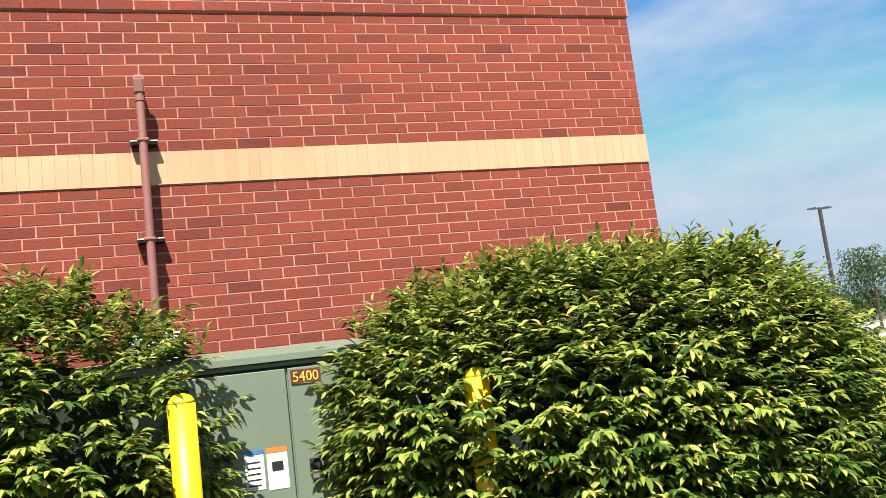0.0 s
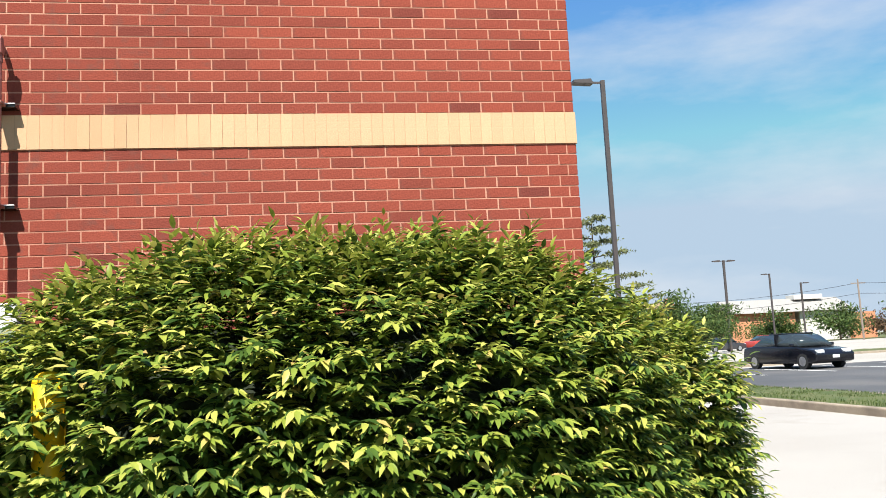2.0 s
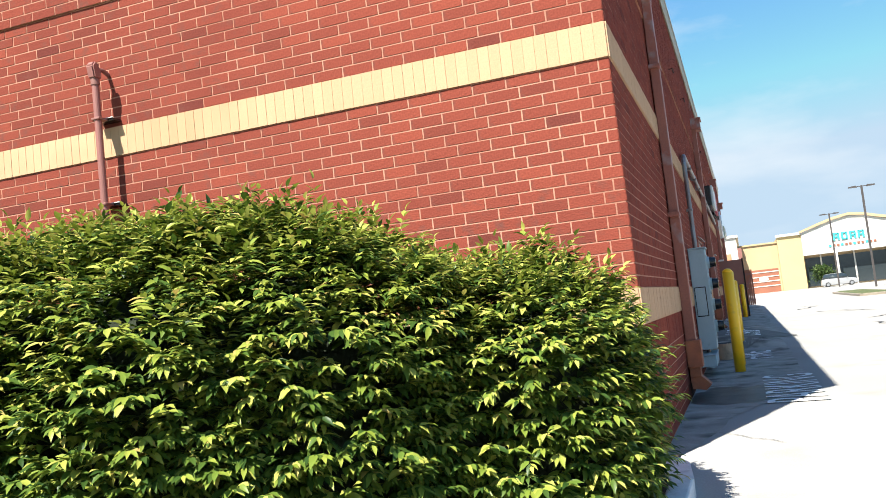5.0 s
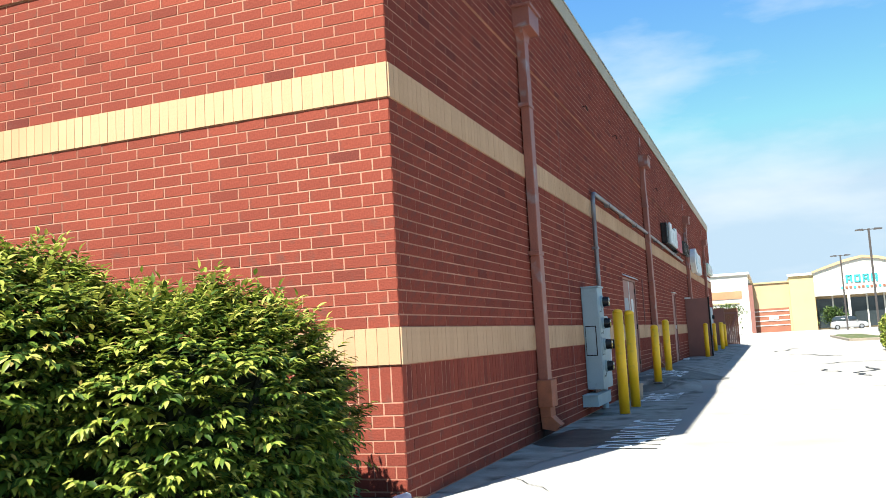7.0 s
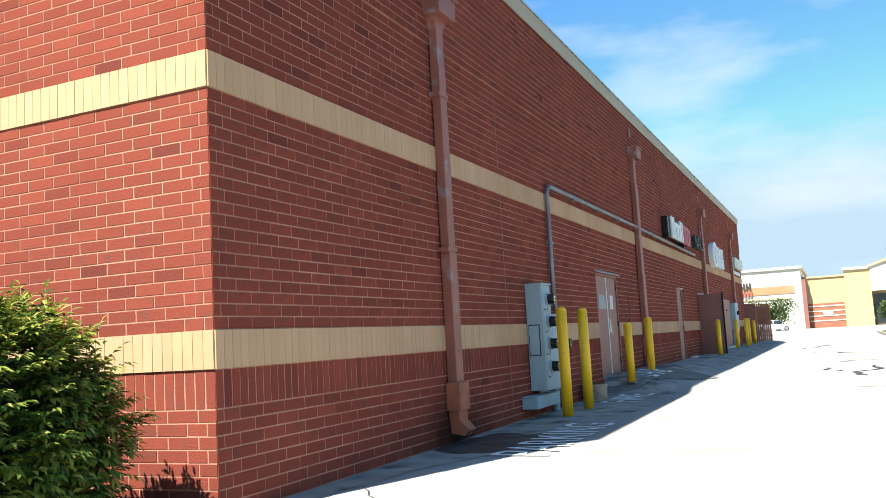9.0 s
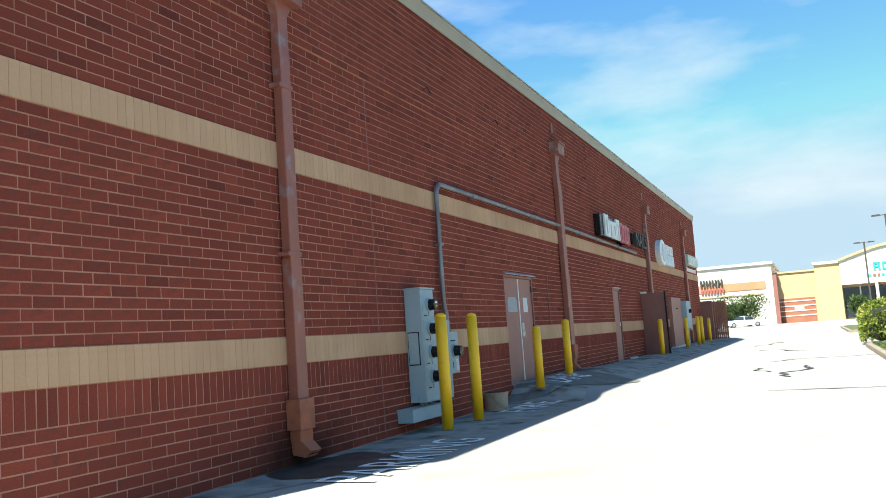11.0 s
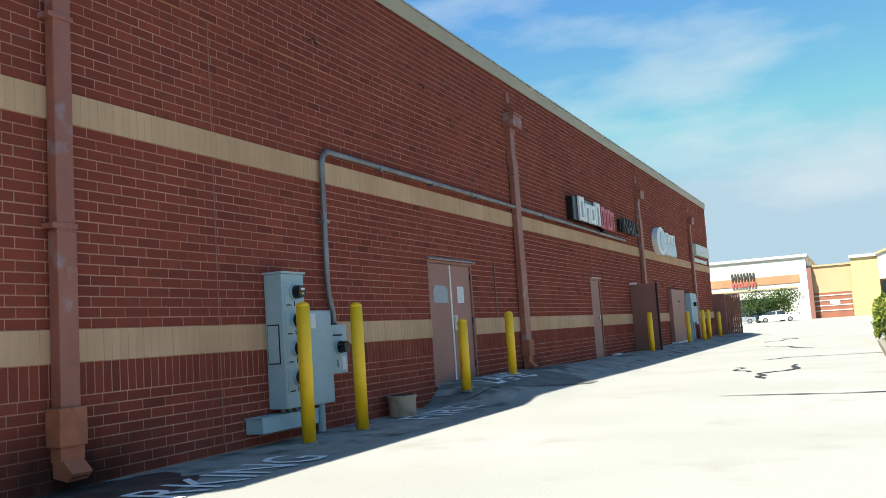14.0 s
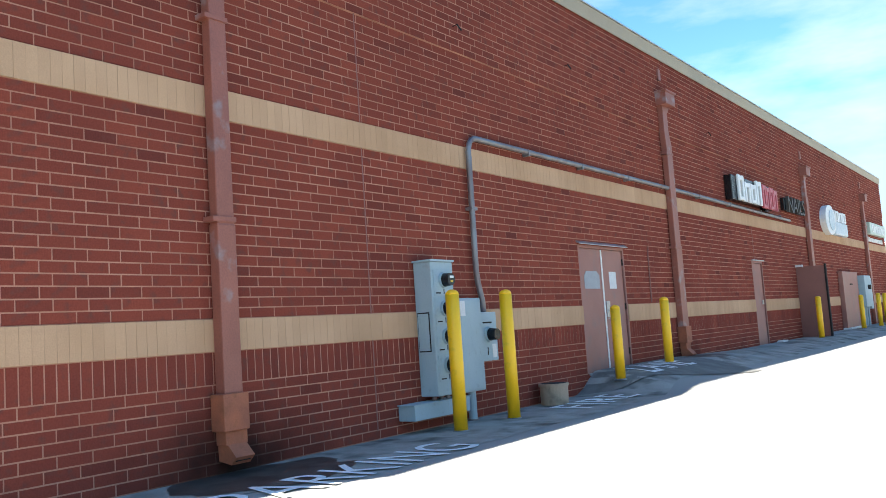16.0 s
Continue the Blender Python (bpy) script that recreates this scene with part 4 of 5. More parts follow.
for i in range(7):
    part("fence_board", box(WX + 0.56 + 0.1 * i, 52.0, 0.28, WX + 0.65 + 0.1 * i, 52.03, 2.25, 0.004), M_STUC_B, gat)
part("gate_rail", box(WX + 0.55, 51.96, 0.5, WX + 1.27, 52.0, 0.6), M_BROWN, gat)
part("gate_rail", box(WX + 0.55, 51.96, 1.95, WX + 1.27, 52.0, 2.05), M_BROWN, gat)
part("gate_brace", prism([(WX + 0.56, 0.6), (WX + 0.66, 0.6), (WX + 1.26, 1.95), (WX + 1.16, 1.95)], 51.96, 52.0, plane="xz"), M_BROWN, gat)
part("fence_wall", box(WX - 0.1, 52.0, 0, WX + 0.1, 58.0, 2.3, 0.01), M_BROWN, gat)

# ---- signs on the long wall: makers' names as plain shapes ----
def stroke_blocks(parent, y0, y1, z0, z1, count, material, x0, x1, seed):
    """Rounded upright blocks of the size of sign characters, with slots, no characters."""
    rng = random.Random(seed)
    w = (y1 - y0) / count
    for i in range(count):
        a, b = y0 + w * i + 0.04 * w, y0 + w * (i + 0.92)
        top = z1 - (0 if i == 0 else rng.uniform(0.0, 0.22) * (z1 - z0))
        bm = box(x0, a, z0, x1, a + 0.27 * w, top, 0.02)
        box(x0, b - 0.25 * w, z0, x1, b, top, 0.02, bm)
        box(x0, a + 0.1 * w, top - 0.2 * (z1 - z0), x1 - 0.003, b - 0.1 * w, top - 0.02, 0.01, bm)
        if i % 2 == 0:
            box(x0, a + 0.1 * w, z0 + 0.02, x1 - 0.003, b - 0.1 * w, z0 + 0.16 * (z1 - z0), 0.01, bm)
        part("character_block", bm, material, parent)


sg = thing("shop_sign", "black raceway sign with white and red raised characters", "sign")
part("raceway", box(WX + 0.0, 28.35, 3.9, WX + 0.19, 32.2, 4.52, 0.02), M_BLACK, sg)
stroke_blocks(sg, 28.7, 30.75, 3.9, 4.55, 4, M_SIGNW, WX + 0.19, WX + 0.26, 2)
stroke_blocks(sg, 30.8, 32.25, 3.86, 4.5, 4, M_SIGNR, WX + 0.19, WX + 0.26, 4)
part("transformer_box", box(WX, 31.3, 3.82, WX + 0.15, 31.7, 3.96), M_BLACK, sg)
sg = thing("nails_sign", "black raised-letter sign reading NAILS", "sign")
part("raceway", box(WX, 33.5, 4.02, WX + 0.12, 35.5, 4.4, 0.02), M_BLACK, sg)
LW = Matrix(((0, 0, 1, 0), (1, 0, 0, 0), (0, 1, 0, 0), (0, 0, 0, 1)))
lettering("letters", "NAILS", 0.48, 1.95, 0.08, M_CHAR, sg, Matrix.Translation((WX + 0.14, 33.6, 3.96)) @ LW, "dark letters with pale edges")
sg = thing("cloud_sign", "pale blue and white curved sign cabinet", "sign")
oval = [(39.3 + 0.8 * math.cos(a * 0.2618), 4.1 + 0.52 * math.sin(a * 0.2618)) for a in range(24)]
part("cabinet_body", prism(oval, WX, WX + 0.2, plane="yz"), M_SIGNW, sg)
ov2 = [(39.4 + 0.42 * math.cos(a * 0.2618), 4.1 + 0.36 * math.sin(a * 0.2618)) for a in range(24)]
part("sign_face", prism(ov2, WX + 0.2, WX + 0.23, plane="yz"), M_SIGNB, sg)
part("cabinet_body", box(WX, 39.9, 3.62, WX + 0.2, 42.1, 4.1, 0.05), M_SIGNB, sg)
stroke_blocks(sg, 40.1, 42.0, 4.1, 4.5, 3, M_SIGNW, WX + 0.02, WX + 0.2, 7)
sg = thing("panel_sign", "pale green panel sign over a row of small letters", "sign")
part("cabinet_body", box(WX, 46.9, 4.02, WX + 0.2, 50.6, 4.52, 0.02), M_SIGNG, sg)
stroke_blocks(sg, 47.3, 50.3, 4.1, 4.44, 5, M_SIGNW, WX + 0.2, WX + 0.22, 9)
stroke_blocks(sg, 47.2, 50.6, 3.72, 3.92, 8, M_SIGNW, WX + 0.005, WX + 0.06, 11)

# ---- front wall: vent pipe and meter box ----
vp = thing("vent_pipe", "brown-painted conduit with hooded head on the sunlit brick", "pipe")
px, py = 0.97, WY - 0.20
part("pipe", rod((px, py, 2.02), (px, py, 4.13), 0.036, seg=16), M_PIPE2, vp)
part("collar", rod((px, py, 4.07), (px, py, 4.13), 0.044, seg=16), M_BROWN, vp, "dark brown collar")
bm = prism([(py - 0.05, 4.13), (py + 0.05, 4.13), (py + 0.06, 4.2), (py + 0.02, 4.29), (py - 0.03, 4.31), (py - 0.075, 4.26)], px - 0.045, px + 0.045, plane="yz")
bmesh.ops.bevel(bm, geom=bm.edges[:], offset=0.014, segments=2, affect="EDGES")
part("hood", bm, M_PIPE2, vp, "faded wedge-shaped weatherhead")
part("service_cable", tube([(px, py + 0.04, 4.24), (px, py + 0.12, 4.25), (px, WY, 4.22)], 0.022, 8), M_BROWN, vp)
for z in (3.72, 2.85):
    st = part("bracket", box(px - 0.11, py + 0.08, z - 0.012, px + 0.12, WY + 0.0, z + 0.012, 0.003), M_BLACK, vp, "black steel standoff bracket")
    part("clamp", box(px - 0.05, py - 0.045, z - 0.012, px + 0.05, py + 0.08, z + 0.012, 0.006), M_BROWN, st)
    part("bracket_bar", box(px - 0.11, py + 0.07, z + 0.012, px + 0.12, py + 0.085, z + 0.022, 0.002), M_PAPER, st)
mb = thing("front_meter_box", "pale grey electrical box on the brick wall", "electrical box")
part("cabinet_body", box(0.74, WY - 0.2, 1.45, 1.14, WY - 0.001, 2.03, 0.01), M_PAPER, mb)
part("cabinet_lid", box(0.73, WY - 0.21, 2.03, 1.15, WY - 0.001, 2.045, 0.003), M_PAPER, mb)

# ---- transformer ----
tr = thing("pad_transformer", "green steel pad-mounted transformer with warning labels", "transformer", pose(0, 0, 0.0))
part("pad", box(0.45, 5.1, 0.0, 2.9, 7.2, 0.14, 0.02), M_CONC, tr)
part("tank", box(0.62, 5.32, 0.14, 2.70, 7.0, 1.63, 0.015), M_GREEN, tr)
part("lid", prism([(5.27, 1.63), (7.05, 1.63), (7.05, 1.66), (6.9, 1.71), (5.4, 1.71), (5.27, 1.665)], 0.57, 2.75, plane="yz"), M_GREEN, tr)
dl = part("cabinet_door", box(0.66, 5.296, 0.2, 1.655, 5.322, 1.585, 0.004), M_GREEN, tr)
dr = part("cabinet_door", box(1.668, 5.296, 0.2, 2.66, 5.322, 1.585, 0.004), M_GREEN, tr)
part("door_gap", box(0.64, 5.31, 1.586, 2.68, 5.318, 1.602), M_DARK, tr)
pl = part("number_plate", box(1.682, 5.288, 1.495, 1.845, 5.296, 1.572), M_NUM, dr, "dark plate with the gold number 5400")
lettering("digits", "5400", 0.055, 0.14, 0.002, M_GOLD, pl, Matrix.Translation((1.693, 5.287, 1.506)) @ Matrix.Rotation(radians(90), 4, "X"))
l1 = part("warning_label", box(1.40, 5.293, 0.965, 1.50, 5.296, 1.165), M_PAPER, dl, "white label with a blue heading")
part("label_heading", box(1.40, 5.291, 1.15, 1.50, 5.293, 1.172), M_BLUE, l1)
l2 = part("warning_label", box(1.515, 5.293, 0.955, 1.625, 5.296, 1.165), M_PAPER, dl, "white label with an orange heading")
part("label_heading", box(1.515, 5.291, 1.148, 1.625, 5.293, 1.175), M_ORANGE, l2)
for i in range(5):
    part("text_bar", box(1.41, 5.2915, 0.985 + 0.03 * i, 1.48, 5.293, 0.993 + 0.03 * i), M_DARK, l1)
part("text_bar", box(1.54, 5.2915, 1.05, 1.60, 5.293, 1.10), M_DARK, l2)
part("lock_box", box(1.74, 5.26, 1.0, 1.80, 5.296, 1.09, 0.005), M_DARK, dr)
part("padlock", box(1.745, 5.235, 0.985, 1.785, 5.262, 1.03, 0.006), M_METAL, dr)
part("lock_bar", box(1.815, 5.278, 0.95, 1.828, 5.296, 1.1, 0.003), M_DARK, dr)


# ---- shrubs ----
LEAF = np.array([(0, 0, 0), (0.28, 0.17, 0.05), (0.58, 0.165, 0.02), (1.0, 0, -0.2), (0.58, -0.165, 0.02), (0.28, -0.17, 0.05), (0.3, 0, 0.0), (0.62, 0, -0.06)])
LEAF_F = [(0, 6, 1), (1, 6, 7, 2), (2, 7, 3), (0, 5, 6), (6, 5, 4, 7), (7, 4, 3)]


def leaves_mesh(name, pos, dirs, ups, size, material, parent):
    """One joined mesh of folded, pointed leaves."""
    d = dirs / np.linalg.norm(dirs, axis=1, keepdims=True)
    s = np.cross(ups, d)
    s /= np.linalg.norm(s, axis=1, keepdims=True) + 1e-9
    u = np.cross(d, s)
    v = pos[:, None, :] + size[:, None, None] * (LEAF[None, :, 0:1] * d[:, None, :] + LEAF[None, :, 1:2] * s[:, None, :] + LEAF[None, :, 2:3] * u[:, None, :])
    n = len(pos)
    vs = v.reshape(-1, 3)
    me = bpy.data.meshes.new(name)
    nf = len(LEAF_F)
    loops = np.concatenate([np.array(f) for f in LEAF_F])
    tot = np.array([len(f) for f in LEAF_F])
    allv = (np.arange(n)[:, None] * len(LEAF) + loops[None, :]).ravel()
    me.vertices.add(len(vs))
    me.vertices.foreach_set("co", vs.astype(np.float32).ravel())
    me.loops.add(len(allv))
    me.loops.foreach_set("vertex_index", allv.astype(np.int32))
    me.polygons.add(n * nf)
    lt = np.tile(tot, n)
    me.polygons.foreach_set("loop_start", np.concatenate([[0], np.cumsum(lt)[:-1]]).astype(np.int32))
    me.polygons.foreach_set("loop_total", lt.astype(np.int32))
    me.update()
    me.validate()
    ob = link_mesh(name, me, material, parent)
    ob["kind"] = "stuff"
    return ob


def shrub(label, lumps, shoots, seed):
    """A dense clipped shrub: lumps (cx, cy, rx, ry, h), covered with leafy shoots."""
    rng = np.random.default_rng(seed)
    sh = thing("shrub", label, "shrub")
    area = np.array([(l[2] + l[3]) * l[4] for l in lumps])
    pick = rng.choice(len(lumps), size=shoots * 2, p=area / area.sum())
    P, N = [], []
    def inside(p, skip):
        for k, (cx, cy, rx, ry, h) in enumerate(lumps):
            if k != skip and profile(p, cx, cy, rx, ry, h) < 0.9:
                return True
        return False
    def profile(p, cx, cy, rx, ry, h):
        return (abs((p[0] - cx) / rx) ** 2.6 + abs((p[1] - cy) / ry) ** 2.6 + abs((p[2] - 0.45 * h) / (0.55 * h)) ** 2.6) ** (1 / 2.6)
    for k in pick:
        cx, cy, rx, ry, h = lumps[k]
        q = rng.normal(size=3)
        q /= np.linalg.norm(q)
        if q[2] < -0.75:
            continue
        r = (np.abs(q) ** 2.6).sum() ** (-1 / 2.6)
        wob = 1 + 0.07 * noise.noise(Vector(q * 2.6) + Vector((cx, cy, 0))) + 0.05 * noise.noise(Vector(q * 7) + Vector((cx, cy, 3)))
        depth = 1 - 0.2 * rng.random() ** 1.3 + 0.075 * noise.noise(Vector(((cx + rx * q[0]) * 4.0, (cy + ry * q[1]) * 4.0, 0.55 * h * q[2] * 11.0)))
        p = np.array((cx + rx * q[0] * r * wob * depth, cy + ry * q[1] * r * wob * depth, 0.45 * h + 0.55 * h * q[2] * r * wob * depth))
        if p[2] < 0.12 or inside(p, k):
            continue
        nn = np.sign(q) * np.abs(q * r) ** 1.6 / np.array((rx, ry, 0.55 * h))
        P.append(p)
        N.append(nn / np.linalg.norm(nn))
    P, N = np.array(P)[:shoots], np.array(N)[:shoots]
    n = len(P)
    grow = N * 0.9 + rng.normal(size=(n, 3)) * 0.4
    grow[:, 2] = grow[:, 2] * 0.55 + 0.1
    grow /= np.linalg.norm(grow, axis=1, keepdims=True)
    length = rng.uniform(0.08, 0.19, n)
    whip = (rng.random(n) < 0.02) & (N[:, 2] > 0.45)
    length[whip] *= 1.5
    grow[whip] = grow[whip] * 0.4 + np.array((0, 0, 0.8))
    old = {"p": [], "d": [], "u": [], "s": []}
    young = {"p": [], "d": [], "u": [], "s": []}
    side = np.cross(grow, np.array((0, 0, 1.0)))
    side /= np.linalg.norm(side, axis=1, keepdims=True) + 1e-6
    for step in range(6):
        t = step / 5
        base = P + grow * (length * t)[:, None]
        for sg in ((-1, 1) if step < 5 else (0,)):
            d = grow * (0.45 + 0.35 * t) + side * sg * (0.8 - 0.35 * t) + rng.normal(size=(n, 3)) * 0.13
            d[:, 2] -= 0.10 + 0.22 * rng.random(n)
            up = np.tile(np.array((0, 0, 1.0)), (n, 1)) + N * 0.3 + rng.normal(size=(n, 3)) * 0.2
            sz = rng.uniform(0.07, 0.108, n) * (1.05 - 0.3 * t)
            # pale young leaves at the tips; extra on upward faces colours the top brighter
            yng = (rng.random(n) < (0.14 + 0.55 * t) * (0.4 + 0.75 * np.clip(N[:, 2] + 0.5, 0, 1))) | whip
            for dst, msk in ((young, yng), (old, ~yng)):
                dst["p"].append(base[msk]); dst["d"].append(d[msk]); dst["u"].append(up[msk]); dst["s"].append(sz[msk])
    for nm, dct, m in (("mature_leaves", old, M_LEAF), ("young_leaves", young, M_TIP)):
        leaves_mesh(nm, np.concatenate(dct["p"]), np.concatenate(dct["d"]), np.concatenate(dct["u"]), np.concatenate(dct["s"]), m, sh)
    # solid lumpy cores block light; their dark colour stands for shade between leaves
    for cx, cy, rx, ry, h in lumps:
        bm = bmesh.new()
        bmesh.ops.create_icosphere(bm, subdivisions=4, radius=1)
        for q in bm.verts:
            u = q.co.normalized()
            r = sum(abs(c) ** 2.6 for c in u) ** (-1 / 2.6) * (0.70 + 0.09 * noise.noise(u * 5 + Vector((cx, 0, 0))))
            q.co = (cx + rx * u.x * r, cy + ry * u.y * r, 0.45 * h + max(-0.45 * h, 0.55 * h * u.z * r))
        part("inner_foliage", bm, M_INNER, sh, "solid core coloured near-black for the shade among the leaves")
    bm = bmesh.new()
    for cx, cy, rx, ry, h in lumps:
        for i in range(7):
            a = rng.uniform(0, 6.28)
            rod((cx + 0.1 * math.cos(a), cy + 0.1 * math.sin(a), 0.02), (cx + rx * 0.6 * math.cos(a), cy + ry * 0.6 * math.sin(a), h * 0.7), 0.02, 0.008, 6, bm)
    part("stems", bm, M_BARK, sh)
    return sh


shrub("large rounded green shrub with yellow-green young leaves before the brick wall", [(3.4, 5.25, 1.5, 1.2, 2.0), (4.15, 5.6, 1.2, 1.15, 2.0), (5.24, 6.45, 0.98, 1.1, 1.66)], 9800, 1)
shrub("rounded green shrub with yellow-green young leaves beside the transformer", [(0.1, 5.45, 1.2, 0.95, 2.14), (-2.0, 5.4, 1.5, 1.2, 2.1)], 5600, 2)
gr = blades("grass_clump", 700, lambda r: (r.normal(4.0, 0.9), r.normal(3.75, 0.16), 0.06), 0.5, M_BLADE, None, 0.7, 0.005)
tagged(gr, "clump of long green grass at the foot of the shrub", "grass", kind="stuff")

# far hedge on the verge
def far_hedge(label, x0, y0, x1, y1, h, seed):
    rng = np.random.default_rng(seed)
    hd = thing("hedge", label, "hedge")
    n = 9000
    side = rng.integers(0, 4, n)
    u, w = rng.random(n), rng.random(n)
    X = np.where(side == 0, x0, np.where(side == 1, x1, x0 + (x1 - x0) * u))
    Y = np.where(side == 2, y0, y0 + (y1 - y0) * np.where(side < 2, u, w))
    Z = np.where(side == 3, h, 0.15 + (h - 0.15) * w)
    Y = np.where(side == 3, y0 + (y1 - y0) * w, Y)
    P = np.stack([X, Y, Z], 1)
    c = np.array(((x0 + x1) / 2, (y0 + y1) / 2, h * 0.45))
    wob = np.array([noise.noise(Vector(p * 1.3)) + 0.5 * noise.noise(Vector(p * 3.5)) for p in P])
    rel = (P - c) / np.array(((x1 - x0) / 2, (y1 - y0) / 2, h * 0.55))
    over = np.linalg.norm(rel, axis=1)
    P = c + (P - c) * np.minimum(1.0, 1.22 / over)[:, None] * (0.97 + 0.07 * wob)[:, None]
    P[:, 2] = np.maximum(P[:, 2], 0.16)
    d = rng.normal(size=(n, 3)) + (P - c) * 0.4
    yng = rng.random(n) < 0.45
    up = rng.normal(size=(n, 3)) * 0.5 + np.array((0, 0, 1.0))
    sz = rng.uniform(0.08, 0.16, n)
    leaves_mesh("mature_leaves", P[~yng], d[~yng], up[~yng], sz[~yng], M_LEAF, hd)
    leaves_mesh("young_leaves", P[yng], d[yng], up[yng], sz[yng], M_TIP, hd)
    # dark box coloured as the shade inside the hedge
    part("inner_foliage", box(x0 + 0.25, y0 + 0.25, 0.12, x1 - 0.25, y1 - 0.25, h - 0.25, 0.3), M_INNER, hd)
far_hedge("clipped yellow-green hedge at the end of the grass verge", 13.0, 36.2, 16.2, 41.5, 1.55, 4)


# ---- lamps, poles, wires ----
def street_lamp(x, y, h, arms, r, label, base=True, z=0.0, turn=0):
    lp = thing("street_lamp", label, "street lamp", pose(x, y, z, 0, 0, turn), "car park lamps")
    b = 0.0
    if base:
        part("base", rod((0, 0, 0), (0, 0, 0.72), 0.30, 0.29, 28), M_YELLOW, lp, "round yellow-painted concrete base")
        b = 0.72
    part("pole", box(-r, -r, b, r, r, h, 0.01), M_POLE, lp)
    for s in arms:
        part("arm", box(min(0, s * 0.45), -0.03, h - 0.12, max(0, s * 0.45), 0.03, h - 0.05), M_POLE, lp)
        part("lamp_head", prism([(s * 0.4, h - 0.16), (s * 1.15, h - 0.13), (s * 1.15, h - 0.03), (s * 0.5, h + 0.02)], -0.2, 0.2, plane="xz"), M_POLE, lp, "flat bronze lamp head")
    return lp


street_lamp(14.5, 29.7, 10.9, (-1,), 0.075, "tall bronze car park lamp on a yellow base", z=0.14)
street_lamp(21.0, 60, 10.3, (-1, 1), 0.08, "twin-headed bronze car park lamp", False)
street_lamp(55, 60, 11.0, (-1, 1), 0.12, "twin-headed bronze lamp on a yellow base")
street_lamp(44.9, 80, 9.1, (-1, 1), 0.1, "twin-headed bronze car park lamp", False)
street_lamp(67.2, 110, 9.9, (-1,), 0.1, "single-headed bronze car park lamp", False)
street_lamp(71.8, 110, 8.5, (1,), 0.1, "single-headed bronze car park lamp", False)
street_lamp(18.3, 90, 9.6, (-1, 1), 0.09, "twin-headed bronze car park lamp", False)
street_lamp(18.0, 120, 9.4, (-1, 1), 0.09, "twin-headed bronze car park lamp", False)
poles = [(87.6, 120, 9.3), (135, 95, 9.8), (58, 146, 9.0)]
for x, y, h in poles:
    up = thing("utility_pole", "weathered wooden utility pole with a crossarm", "utility pole", pose(x, y, 0), "utility poles")
    part("pole", rod((0, 0, 0), (0, 0, h), 0.17, 0.12, 10), M_FARPOLE, up)
    part("crossarm", box(-1.2, -0.06, h - 0.7, 1.2, 0.06, h - 0.55), M_FARPOLE, up)
for (a, b) in ((0, 1), (0, 2)):
    for dz in (0.6, 2.2):
        p, q = Vector(poles[a]), Vector(poles[b])
        p.z -= dz
        q.z -= dz
        pts = [p.lerp(q, i / 12) - Vector((0, 0, 1.1 * 4 * (i / 12) * (1 - i / 12))) for i in range(13)]
        tagged(part("overhead_wire", tube(pts, 0.03, 5), M_BLACK, None), "thin dark overhead cable between poles", "cable")


# ---- trees ----
def tree(x, y, h, spread, seed, material, label, trunk=0.12, clear=0.25, count=2600, leaf=0.28):
    rng = np.random.default_rng(seed)
    t = thing("tree", label, "tree", pose(x, y, 0))
    bm = rod((0, 0, 0), (0, 0, h * 0.8), trunk, trunk * 0.35, 8)
    tips = []
    for i in range(11):
        a = rng.uniform(0, 6.28)
        z0 = h * (clear + 0.5 * rng.random())
        r = spread * rng.uniform(0.45, 0.95)
        tip = np.array((r * math.cos(a), r * math.sin(a), min(h * 0.95, z0 + h * rng.uniform(0.08, 0.32))))
        rod((0, 0, z0), tip, trunk * 0.4, trunk * 0.1, 6, bm)
        tips += [tip, tip * 0.6 + np.array((0, 0, z0)) * 0.4]
    tips.append(np.array((0, 0, h * 0.92)))
    part("trunk", bm, M_BARK, t)
    k = rng.integers(0, len(tips), count)
    P = np.array(tips)[k] + rng.normal(size=(count, 3)) * np.array((0.24 * spread, 0.24 * spread, 0.10 * h))
    P[:, 2] = np.clip(P[:, 2], h * clear * 0.8, h)
    d = rng.normal(size=(count, 3))
    up = rng.normal(size=(count, 3)) + np.array((0, 0, 1.2))
    leaves_mesh("crown", P, d, up, rng.uniform(0.6, 1.3, count) * leaf, material, t)
    return t


def pine(x, y, h, spread, seed):
    rng = np.random.default_rng(seed)
    t = thing("tree", "thin open-crowned conifer with layered horizontal boughs", "tree", pose(x, y, 0))
    bm = rod((0, 0, 0), (0, 0, h), 0.2, 0.03, 8)
    P = []
    for i in range(27):
        z = h * (0.14 + 0.85 * i / 26)
        a = i * 2.4 + rng.uniform(-0.4, 0.4)
        r = spread * (1.08 - i / 26) ** 0.75 * rng.uniform(0.65, 1.05)
        tip = Vector((r * math.cos(a), r * math.sin(a), z + 0.12 * r))
        rod((0, 0, z), tip, 0.05, 0.012, 5, bm)
        for j in range(230):
            s = rng.uniform(0.4, 1.05)
            P.append(np.array((0, 0, z)) + s * (np.array(tip) - np.array((0, 0, z))) + rng.normal(size=3) * np.array((0.32, 0.32, 0.06)))
    part("trunk", bm, M_BARK, t)
    P = np.array(P)
    d = rng.normal(size=P.shape)
    leaves_mesh("crown", P, d, rng.normal(size=P.shape) + np.array((0, 0, 1)), rng.uniform(0.16, 0.34, len(P)), M_NEEDLE, t)


